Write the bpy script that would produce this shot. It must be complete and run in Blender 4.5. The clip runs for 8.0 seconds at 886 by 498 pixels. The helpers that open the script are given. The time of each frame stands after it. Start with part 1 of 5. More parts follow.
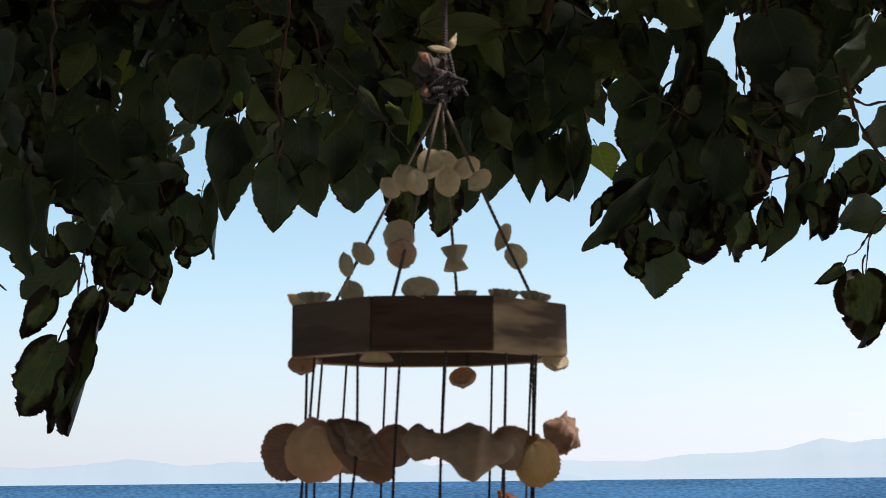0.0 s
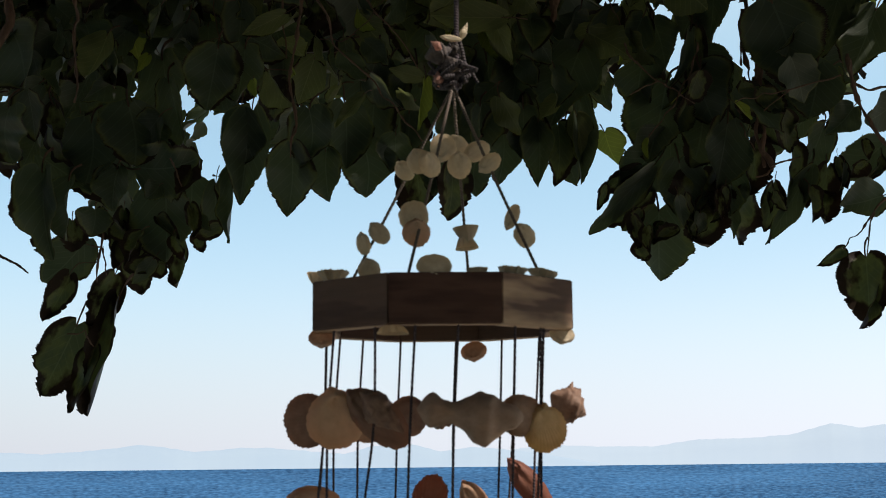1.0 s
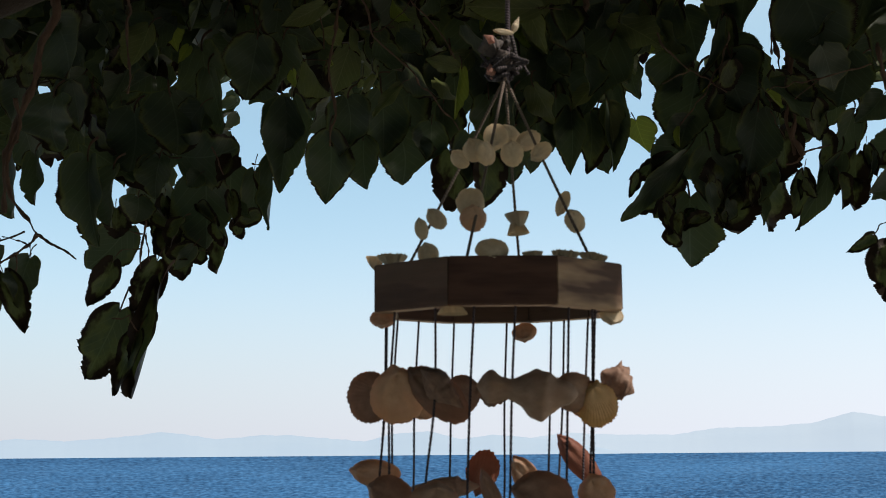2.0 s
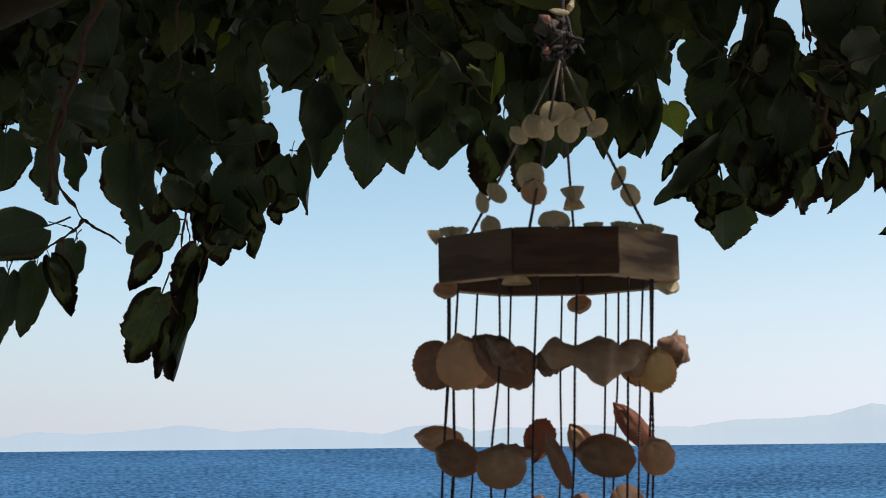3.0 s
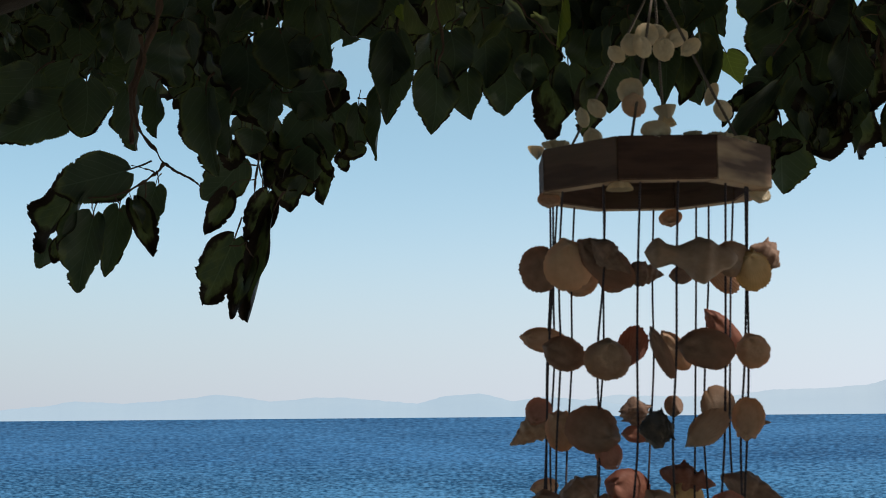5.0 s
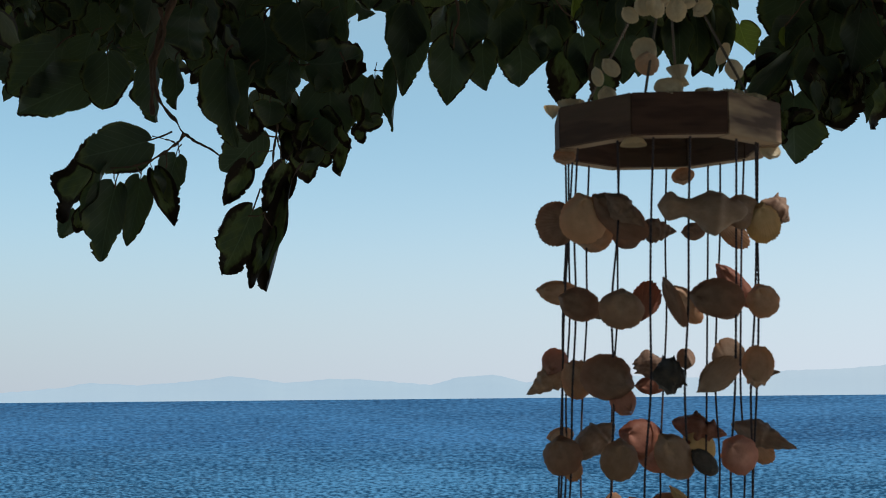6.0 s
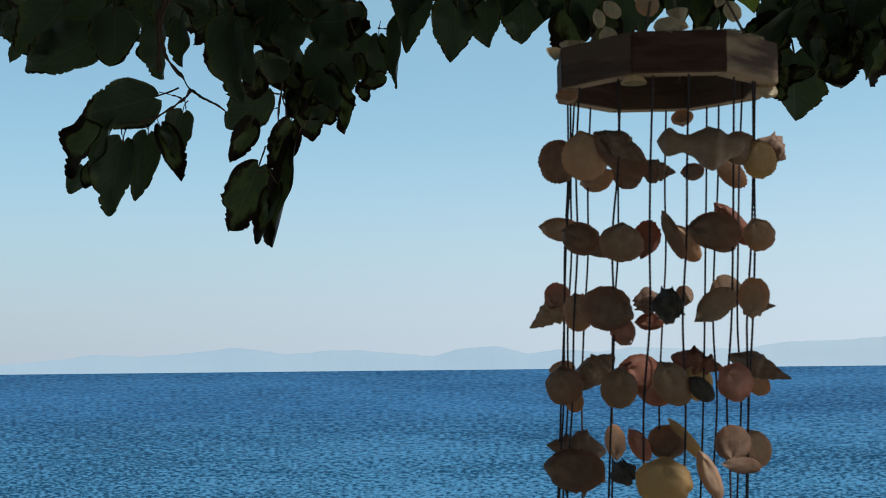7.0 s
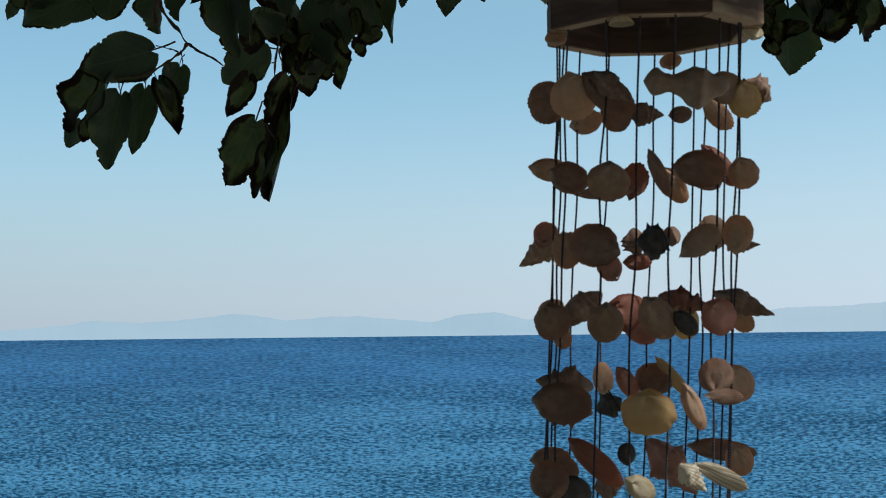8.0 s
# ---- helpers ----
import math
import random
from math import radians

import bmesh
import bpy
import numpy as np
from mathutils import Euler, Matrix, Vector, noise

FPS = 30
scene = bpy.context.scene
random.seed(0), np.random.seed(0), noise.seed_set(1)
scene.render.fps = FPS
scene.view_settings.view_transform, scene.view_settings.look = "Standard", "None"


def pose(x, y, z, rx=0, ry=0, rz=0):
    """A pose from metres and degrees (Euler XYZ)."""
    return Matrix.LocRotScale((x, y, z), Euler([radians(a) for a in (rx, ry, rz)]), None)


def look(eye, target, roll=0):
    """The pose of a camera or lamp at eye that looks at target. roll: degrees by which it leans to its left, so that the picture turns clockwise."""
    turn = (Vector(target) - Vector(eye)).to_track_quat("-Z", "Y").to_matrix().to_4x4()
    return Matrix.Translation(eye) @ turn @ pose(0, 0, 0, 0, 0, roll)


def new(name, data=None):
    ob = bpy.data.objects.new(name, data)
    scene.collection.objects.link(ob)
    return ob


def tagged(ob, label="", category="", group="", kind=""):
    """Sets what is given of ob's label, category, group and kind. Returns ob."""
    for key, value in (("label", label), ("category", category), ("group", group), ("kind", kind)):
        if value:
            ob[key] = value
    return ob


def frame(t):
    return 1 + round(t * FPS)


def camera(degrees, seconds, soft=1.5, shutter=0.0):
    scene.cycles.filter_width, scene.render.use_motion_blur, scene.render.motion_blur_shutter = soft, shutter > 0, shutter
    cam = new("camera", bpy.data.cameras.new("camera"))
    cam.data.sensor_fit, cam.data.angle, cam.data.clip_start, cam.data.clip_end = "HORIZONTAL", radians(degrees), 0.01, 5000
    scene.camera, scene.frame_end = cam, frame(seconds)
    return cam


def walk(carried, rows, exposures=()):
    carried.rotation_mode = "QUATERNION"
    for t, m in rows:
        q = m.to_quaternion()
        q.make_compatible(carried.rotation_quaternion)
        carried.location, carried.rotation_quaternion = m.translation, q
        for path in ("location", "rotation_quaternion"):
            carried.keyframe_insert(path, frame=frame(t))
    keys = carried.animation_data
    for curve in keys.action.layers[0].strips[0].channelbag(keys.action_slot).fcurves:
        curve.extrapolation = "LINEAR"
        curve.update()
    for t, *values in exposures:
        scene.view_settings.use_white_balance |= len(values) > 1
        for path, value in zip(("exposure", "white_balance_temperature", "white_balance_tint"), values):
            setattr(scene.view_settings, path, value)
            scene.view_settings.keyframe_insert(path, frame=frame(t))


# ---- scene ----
cam = camera(40.07, 8.0, soft=0.45)
cam.data.dof.use_dof, cam.data.dof.focus_distance, cam.data.dof.aperture_fstop = True, 5.0, 29.0


def aim(x, y, z, yaw, pitch, roll):
    return Matrix.Translation((x, y, z)) @ pose(0, 0, 0, 0, 0, yaw) @ pose(0, 0, 0, 90 + pitch) @ pose(0, 0, 0, 0, 0, roll)


walk(cam, [
    (0.0, aim(-0.0088, -0.9402, 2.5055, -1.258, 10.770, -0.540)),
    (0.5, aim(-0.0083, -0.9668, 2.4968, -1.183, 10.442, -0.630)),
    (1.0, aim(-0.0131, -0.9884, 2.4911, -0.857, 10.113, -0.591)),
    (1.5, aim(-0.0259, -1.0122, 2.4869, -0.374, 9.780, -0.459)),
    (3.0, aim(-0.0812, -1.0638, 2.4589, 0.917, 9.214, -0.579)),
    (3.5, aim(-0.0998, -1.0759, 2.4425, 1.229, 8.933, -0.536)),
    (4.0, aim(-0.1192, -1.0935, 2.4231, 1.668, 8.596, -0.515)),
    (4.5, aim(-0.1367, -1.1094, 2.4081, 2.124, 8.205, -0.503)),
    (6.0, aim(-0.1489, -1.1552, 2.3672, 3.185, 6.962, -0.543)),
    (6.5, aim(-0.1510, -1.1736, 2.3471, 3.302, 6.355, -0.591)),
    (7.0, aim(-0.1507, -1.1838, 2.3307, 3.296, 5.624, -0.588)),
    (7.5, aim(-0.1474, -1.1963, 2.3151, 3.240, 4.811, -0.589)),
    (8.0, aim(-0.1416, -1.2040, 2.3025, 3.288, 4.029, -0.609)),
], [(0.0, 0.4, 6700, 13), (1.5, 0.32, 6650, 12.5), (3.5, 0.18, 6600, 12), (5.0, 0.08, 6450, 9), (6.5, -0.02, 6150, 5), (8.0, -0.08, 5950, 2)])

# ---- world, sun ----
SUN_EL, SUN_AZ = 50.0, 118.0        # degrees; azimuth from the sea's direction (+y) towards +x
world = bpy.data.worlds.new("sky")
scene.world = world
world.use_nodes = True
wn = world.node_tree.nodes
sky = wn.new("ShaderNodeTexSky")
sky.sky_type = "NISHITA"
sky.sun_disc = False
sky.sun_elevation, sky.sun_rotation = radians(SUN_EL), radians(SUN_AZ)
sky.air_density, sky.dust_density, sky.ozone_density = 1.0, 0.5, 1.0
wn["Background"].inputs["Strength"].default_value = 0.12
# sea haze: the air whitens towards the horizon
_sep = wn.new("ShaderNodeSeparateXYZ")
world.node_tree.links.new(wn.new("ShaderNodeTexCoord").outputs["Generated"], _sep.inputs[0])
_up = wn.new("ShaderNodeMapRange")
_up.interpolation_type = "SMOOTHERSTEP"
world.node_tree.links.new(_sep.outputs[2], _up.inputs[0])
for _i, _v in ((1, -0.05), (2, 0.34), (3, 0.95), (4, 0.06)):
    _up.inputs[_i].default_value = _v
_haze = wn.new("ShaderNodeMix")
_haze.data_type = "RGBA"
_high = wn.new("ShaderNodeMapRange")
world.node_tree.links.new(_sep.outputs[2], _high.inputs[0])
for _i, _v in ((1, 0.13), (2, 0.40), (3, 0.0), (4, 0.64)):
    _high.inputs[_i].default_value = _v
world.node_tree.links.new(_up.outputs[0], _haze.inputs[0])
_clear = wn.new("ShaderNodeVectorMath")
_clear.operation = "MULTIPLY"
world.node_tree.links.new(sky.outputs[0], _clear.inputs[0])
_clear.inputs[1].default_value = (0.86, 1.21, 1.18)
world.node_tree.links.new(_clear.outputs[0], _haze.inputs[6])
# the haze is brighter on the sun's side
_side = wn.new("ShaderNodeMath")
_side.operation = "MULTIPLY_ADD"
world.node_tree.links.new(_sep.outputs[0], _side.inputs[0])
_side.inputs[1].default_value, _side.inputs[2].default_value = 0.36, 1.02
_glow = wn.new("ShaderNodeVectorMath")
_glow.operation = "SCALE"
_glow.inputs[0].default_value = (4.95, 5.24, 6.0)
world.node_tree.links.new(_side.outputs[0], _glow.inputs[3])
world.node_tree.links.new(_glow.outputs[0], _haze.inputs[7])
# thin bright veil higher up
_veil = wn.new("ShaderNodeMix")
_veil.data_type = "RGBA"
world.node_tree.links.new(_high.outputs[0], _veil.inputs[0])
world.node_tree.links.new(_haze.outputs[2], _veil.inputs[6])
_pale = wn.new("ShaderNodeVectorMath")
_pale.operation = "SCALE"
_pale.inputs[0].default_value = (4.2, 5.5, 6.0)
world.node_tree.links.new(_side.outputs[0], _pale.inputs[3])
world.node_tree.links.new(_pale.outputs[0], _veil.inputs[7])
world.node_tree.links.new(_veil.outputs[2], wn["Background"].inputs["Color"])

lamp = bpy.data.lights.new("sun", "SUN")
lamp.energy, lamp.angle, lamp.color = 3.6, radians(0.53), (1.0, 0.93, 0.82)
sun = new("sun", lamp)
_d = Vector((math.sin(radians(SUN_AZ)) * math.cos(radians(SUN_EL)), math.cos(radians(SUN_AZ)) * math.cos(radians(SUN_EL)), math.sin(radians(SUN_EL))))
sun.matrix_world = look(_d * 20, (0, 0, 0))


# ---- materials ----
class Nodes:
    """Short hand for building a node material."""

    def __init__(self, name):
        self.mat = bpy.data.materials.new(name)
        self.mat.use_nodes = True
        self.tree = self.mat.node_tree
        self.bsdf = self.tree.nodes["Principled BSDF"]
        self.out = self.tree.nodes["Material Output"]

    def add(self, kind, **inputs):
        node = self.tree.nodes.new(kind)
        for key, value in inputs.items():
            self.put(node, key, value)
        return node

    def put(self, node, key, value):
        socket = node.inputs[int(key[1:])] if key[0] == "i" and key[1:].isdigit() else node.inputs[key.replace("_", " ")]
        if isinstance(value, bpy.types.NodeSocket):
            self.tree.links.new(value, socket)
        else:
            socket.default_value = value

    def math(self, op, a, b=0.0, c=0.0):
        node = self.add("ShaderNodeMath", i0=a, i1=b, i2=c)
        node.operation = op
        return node.outputs[0]

    def noise(self, vector, scale, detail=4.0, rough=0.55):
        node = self.add("ShaderNodeTexNoise", Scale=scale, Detail=detail, Roughness=rough)
        if vector is not None:
            self.put(node, "Vector", vector)
        return node.outputs[0]

    def ramp(self, fac, stops):
        node = self.add("ShaderNodeValToRGB", Fac=fac)
        el = node.color_ramp.elements
        while len(el) < len(stops):
            el.new(0.5)
        for e, (p, c) in zip(el, stops):
            e.position, e.color = p, (*c, 1) if len(c) == 3 else c
        return node.outputs[0]

    def mix(self, fac, a, b):
        node = self.tree.nodes.new("ShaderNodeMix")
        node.data_type = "RGBA"
        for i, v in ((0, fac), (6, a), (7, b)):
            if isinstance(v, bpy.types.NodeSocket):
                self.tree.links.new(v, node.inputs[i])
            else:
                node.inputs[i].default_value = (*v, 1) if isinstance(v, tuple) and len(v) == 3 else v
        return node.outputs[2]

    def bump(self, height, strength, distance):
        node = self.add("ShaderNodeBump", Height=height, Strength=strength, Distance=distance)
        self.put(self.bsdf, "Normal", node.outputs[0])
        return node.outputs[0]

    def coords(self, which="Object"):
        return self.tree.nodes.new("ShaderNodeTexCoord").outputs[which]

    def stretched(self, vector, scale):
        return self.add("ShaderNodeMapping", Vector=vector, Scale=scale).outputs[0]


def leaf_material(name, low, high, burn, glow):
    """A leaf's blade: veins from its UV, scorched rim from the 'rim' attribute, some light through it."""
    n = Nodes(name)
    uv = n.add("ShaderNodeSeparateXYZ", Vector=n.coords("UV"))
    u = n.math("ABSOLUTE", n.math("SUBTRACT", uv.outputs[0], 0.5))
    v = uv.outputs[1]
    obj = n.coords("Object")
    rnd = n.tree.nodes.new("ShaderNodeObjectInfo").outputs["Random"]
    isl = n.tree.nodes.new("ShaderNodeNewGeometry").outputs["Random Per Island"]
    rnd = n.math("FRACT", n.math("ADD", rnd, isl))
    blot = n.noise(n.add("ShaderNodeVectorMath", i0=obj, i1=n.add("ShaderNodeCombineXYZ", X=n.math("MULTIPLY", rnd, 40.0)).outputs[0]).outputs[0], 2.6, 5.0, 0.6)
    side = n.math("FRACT", n.math("MULTIPLY", n.math("SUBTRACT", v, n.math("MULTIPLY", u, 0.85)), 7.0))
    vein = n.math("LESS_THAN", n.math("ABSOLUTE", n.math("SUBTRACT", side, 0.5)), 0.05)
    rib = n.math("LESS_THAN", u, 0.012)
    lines = n.math("MAXIMUM", n.math("MULTIPLY", vein, 0.6), rib)
    green = n.mix(n.math("ADD", n.math("MULTIPLY", blot, 0.7), n.math("MULTIPLY", rnd, 0.4)), low, high)
    green = n.mix(n.math("MULTIPLY", lines, 0.4), green, tuple(min(1.0, c * 1.9 + 0.01) for c in high))
    rim = n.add("ShaderNodeAttribute")
    rim.attribute_name = "rim"
    wide = n.noise(n.add("ShaderNodeVectorMath", i0=obj, i1=n.add("ShaderNodeCombineXYZ", Y=n.math("MULTIPLY", rnd, 31.0)).outputs[0]).outputs[0], 1.5, 3.0, 0.5)
    edge = n.math("MULTIPLY_ADD", rim.outputs["Fac"], 1.05, n.math("MULTIPLY", n.math("SUBTRACT", blot, 0.5), 1.0))
    edge = n.math("ADD", edge, n.math("MULTIPLY", n.math("SUBTRACT", wide, 0.5), 1.5))
    edge = n.math("ADD", edge, n.math("MULTIPLY", n.math("SUBTRACT", rnd, 0.5), 0.25))
    halo = n.ramp(n.math("SUBTRACT", edge, 0.86 - burn), [(0.0, (0, 0, 0)), (0.3, (1, 1, 1))])
    dead = n.ramp(n.math("SUBTRACT", edge, 1.08 - burn), [(0.0, (0, 0, 0)), (0.2, (1, 1, 1))])
    col = n.mix(halo, green, n.mix(0.45, green, (0.14, 0.15, 0.025)))
    col = n.mix(dead, col, n.mix(blot, (0.015, 0.012, 0.010), (0.036, 0.024, 0.017)))
    n.put(n.bsdf, "Base_Color", col)
    n.put(n.bsdf, "Roughness", n.math("ADD", 0.36, n.math("MULTIPLY", blot, 0.25)))
    n.put(n.bsdf, "Specular_IOR_Level", n.math("MULTIPLY", n.math("MULTIPLY_ADD", dead, -0.7, 1.0), 0.32))
    n.bump(n.math("ADD", n.math("MULTIPLY", lines, -1.0), n.math("MULTIPLY", blot, 0.8)), 0.5, 0.004)
    through_col = n.mix(dead, n.mix(0.45, col, (0.115, 0.15, 0.045)), (0.014, 0.008, 0.004))
    thin = n.add("ShaderNodeBsdfTranslucent", Color=through_col)
    both = n.add("ShaderNodeMixShader", Fac=glow, i1=n.bsdf.outputs[0], i2=thin.outputs[0])
    n.tree.links.new(both.outputs[0], n.out.inputs[0])
    return n.mat


GREEN = leaf_material("leaf_green", (0.024, 0.034, 0.023), (0.041, 0.055, 0.036), 0.40, 0.29)
BURNT = leaf_material("leaf_scorched", (0.031, 0.039, 0.022), (0.054, 0.066, 0.033), 0.98, 0.32)
# olive leaves with sunlight put into their colour, for brighter spots in the crown
LIT_LEAF = leaf_material("leaf_olive", (0.060, 0.068, 0.028), (0.110, 0.118, 0.048), 0.2, 0.48)
# yellowing leaves, also used for small sunlit flecks: their light is in the colour
YELLOW_LIT = leaf_material("leaf_yellowing", (0.12, 0.17, 0.020), (0.24, 0.27, 0.035), 0.3, 0.6)


def bark_material(name, low, high, scale):
    n = Nodes(name)
    obj = n.coords()
    fine = n.noise(n.stretched(obj, (1, 1, 0.25)), scale, 8.0, 0.65)
    patch = n.noise(obj, scale * 0.16, 3.0)
    n.put(n.bsdf, "Base_Color", n.mix(n.math("ADD", n.math("MULTIPLY", fine, 0.7), n.math("MULTIPLY", patch, 0.4)), low, high))
    n.put(n.bsdf, "Roughness", 0.85)
    n.put(n.bsdf, "Specular_IOR_Level", 0.15)
    n.bump(fine, 0.8, 0.01)
    return n.mat


BARK = bark_material("bark", (0.010, 0.0075, 0.006), (0.034, 0.024, 0.019), 38)
TWIG = bark_material("twig_bark", (0.036, 0.023, 0.018), (0.15, 0.092, 0.066), 160)


def shell_material(name, light, dark, inner, glow=0.2, stripes=0.0):
    """Shell: growth bands across it, blotches and fine grooves; stripes fan out from the beak."""
    n = Nodes(name)
    obj = n.coords()
    rnd = n.tree.nodes.new("ShaderNodeObjectInfo").outputs["Random"]
    shift = n.add("ShaderNodeVectorMath", i0=obj, i1=n.add("ShaderNodeCombineXYZ", Z=n.math("MULTIPLY", rnd, 9.0)).outputs[0]).outputs[0]
    sep = n.add("ShaderNodeSeparateXYZ", Vector=obj)
    far = n.add("ShaderNodeVectorMath", i0=obj)
    far.operation = "LENGTH"
    wob = n.noise(shift, 2.4, 4.0)
    band = n.math("SINE", n.math("ADD", n.math("MULTIPLY", far.outputs["Value"], 27.0), n.math("MULTIPLY", wob, 9.0)))
    band = n.math("MULTIPLY_ADD", band, 0.5, 0.5)
    blot = n.noise(shift, 5.5, 6.0, 0.62)
    fac = n.math("ADD", n.math("MULTIPLY", band, 0.14), n.math("MULTIPLY_ADD", blot, 1.7, -0.45))
    fac = n.math("ADD", fac, n.math("MULTIPLY_ADD", rnd, 0.4, -0.2))
    node = n.add("ShaderNodeClamp", Value=fac)
    col = n.mix(node.outputs[0], light, dark)
    col = n.mix(n.math("MULTIPLY", n.ramp(wob, [(0.55, (0, 0, 0)), (0.7, (1, 1, 1))]), 0.5), col, inner)
    if stripes:
        fan = n.math("ARCTAN2", sep.outputs[1], n.math("ADD", sep.outputs[0], 0.62))
        line = n.math("SINE", n.math("MULTIPLY_ADD", wob, 5.0, n.math("MULTIPLY", fan, stripes)))
        col = n.mix(n.ramp(line, [(0.35, (0, 0, 0)), (0.6, (1, 1, 1))]), col, (0.40, 0.31, 0.23))
    n.put(n.bsdf, "Base_Color", col)
    n.put(n.bsdf, "Roughness", n.math("MULTIPLY_ADD", blot, 0.3, 0.45))
    n.put(n.bsdf, "Specular_IOR_Level", 0.25)
    n.bump(n.math("ADD", n.math("MULTIPLY", band, 0.4), blot), 0.2, 0.010)
    # the wall thins out towards the rim and lets more light through
    rim = n.add("ShaderNodeAttribute")
    rim.attribute_name = "rim"
    thinness = n.math("POWER", rim.outputs["Fac"], 2.0)
    thin = n.add("ShaderNodeBsdfTranslucent", Color=n.mix(n.math("MULTIPLY_ADD", thinness, 0.3, 0.6), col, inner))
    both = n.add("ShaderNodeMixShader", Fac=n.math("MULTIPLY", n.math("MULTIPLY_ADD", thinness, 0.75, 0.58), glow), i1=n.bsdf.outputs[0], i2=thin.outputs[0])
    n.tree.links.new(both.outputs[0], n.out.inputs[0])
    return n.mat


CREAM = shell_material("shell_cream", (0.74, 0.66, 0.52), (0.50, 0.40, 0.28), (0.85, 0.70, 0.50), 0.50)
TAN = shell_material("shell_tan", (0.672, 0.479, 0.361), (0.357, 0.216, 0.142), (0.777, 0.451, 0.266), 0.50)
OLIVE = shell_material("shell_olive", (0.693, 0.517, 0.314), (0.525, 0.367, 0.190), (0.819, 0.583, 0.323), 0.60)
SAND = shell_material("shell_sandy", (0.735, 0.536, 0.389), (0.525, 0.348, 0.237), (0.840, 0.536, 0.332), 0.48)
LEMON = shell_material("shell_lemon", (0.693, 0.498, 0.285), (0.462, 0.310, 0.171), (0.798, 0.545, 0.266), 0.60)
GREY = shell_material("shell_grey", (0.483, 0.348, 0.271), (0.263, 0.174, 0.128), (0.630, 0.404, 0.266), 0.5)
UMBER = shell_material("shell_umber", (0.441, 0.291, 0.223), (0.168, 0.103, 0.081), (0.567, 0.338, 0.237), 0.50)
RUST = shell_material("shell_rust", (0.420, 0.193, 0.142), (0.179, 0.073, 0.057), (0.609, 0.273, 0.171), 0.50)
ROSE = shell_material("shell_rose", (0.588, 0.329, 0.271), (0.284, 0.146, 0.119), (0.735, 0.395, 0.285), 0.58)
STRIPED = shell_material("shell_striped", (0.80, 0.74, 0.64), (0.66, 0.56, 0.44), (0.896, 0.740, 0.533), 0.44, 34.0)
DARK = shell_material("shell_dark", (0.1, 0.082, 0.078), (0.035, 0.03, 0.03), (0.157, 0.110, 0.077), 0.08)


def wood_material(name, low, high, pale):
    n = Nodes(name)
    obj = n.coords()
    rnd = n.tree.nodes.new("ShaderNodeObjectInfo").outputs["Random"]
    shift = n.add("ShaderNodeVectorMath", i0=obj, i1=n.add("ShaderNodeCombineXYZ", X=n.math("MULTIPLY", rnd, 3.0), Z=rnd).outputs[0]).outputs[0]
    warp = n.noise(n.stretched(shift, (9, 42, 42)), 1.0, 3.0)
    grain = n.noise(n.stretched(shift, (14, 160, 160)), 1.0, 6.0, 0.6)
    ring = n.math("MULTIPLY_ADD", n.math("SINE", n.math("MULTIPLY", warp, 26.0)), 0.5, 0.5)
    fac = n.math("ADD", n.math("MULTIPLY", ring, 0.4), n.math("MULTIPLY_ADD", grain, 1.2, -0.3))
    col = n.mix(fac, low, high)
    col = n.mix(n.math("MULTIPLY", n.ramp(warp, [(0.48, (0, 0, 0)), (0.66, (1, 1, 1))]), pale), col, (0.62, 0.44, 0.28))
    n.put(n.bsdf, "Base_Color", col)
    n.put(n.bsdf, "Roughness", n.math("MULTIPLY_ADD", grain, 0.25, 0.6))
    n.put(n.bsdf, "Specular_IOR_Level", 0.2)
    n.bump(grain, 0.35, 0.002)
    return n.mat


WOOD = wood_material("wood_reddish", (0.044, 0.022, 0.018), (0.108, 0.058, 0.045), 0.0)
WOOD_PALE = wood_material("wood_figured", (0.072, 0.042, 0.032), (0.140, 0.085, 0.062), 0.5)
WOOD_MID = wood_material("wood_brown", (0.058, 0.033, 0.026), (0.128, 0.074, 0.056), 0.06)
WOOD_UNDERLIT = wood_material("wood_light", (0.24, 0.14, 0.085), (0.40, 0.26, 0.16), 0.2)


def cord_material(name, col):
    n = Nodes(name)
    sep = n.add("ShaderNodeSeparateXYZ", Vector=n.coords("UV"))
    lay = n.math("MULTIPLY_ADD", n.math("SINE", n.math("ADD", n.math("MULTIPLY", sep.outputs[1], 2400.0), n.math("MULTIPLY", sep.outputs[0], 6.283))), 0.5, 0.5)
    n.put(n.bsdf, "Base_Color", n.mix(lay, tuple(c * 0.8 for c in col), col))
    n.put(n.bsdf, "Roughness", 0.9)
    n.bump(lay, 0.6, 0.001)
    return n.mat


CORD = cord_material("cord_brown", (0.062, 0.046, 0.056))
CORD_DARK = cord_material("cord_purple_grey", (0.055, 0.045, 0.050))
CORD_PALE = cord_material("cord_grey", (0.15, 0.115, 0.095))


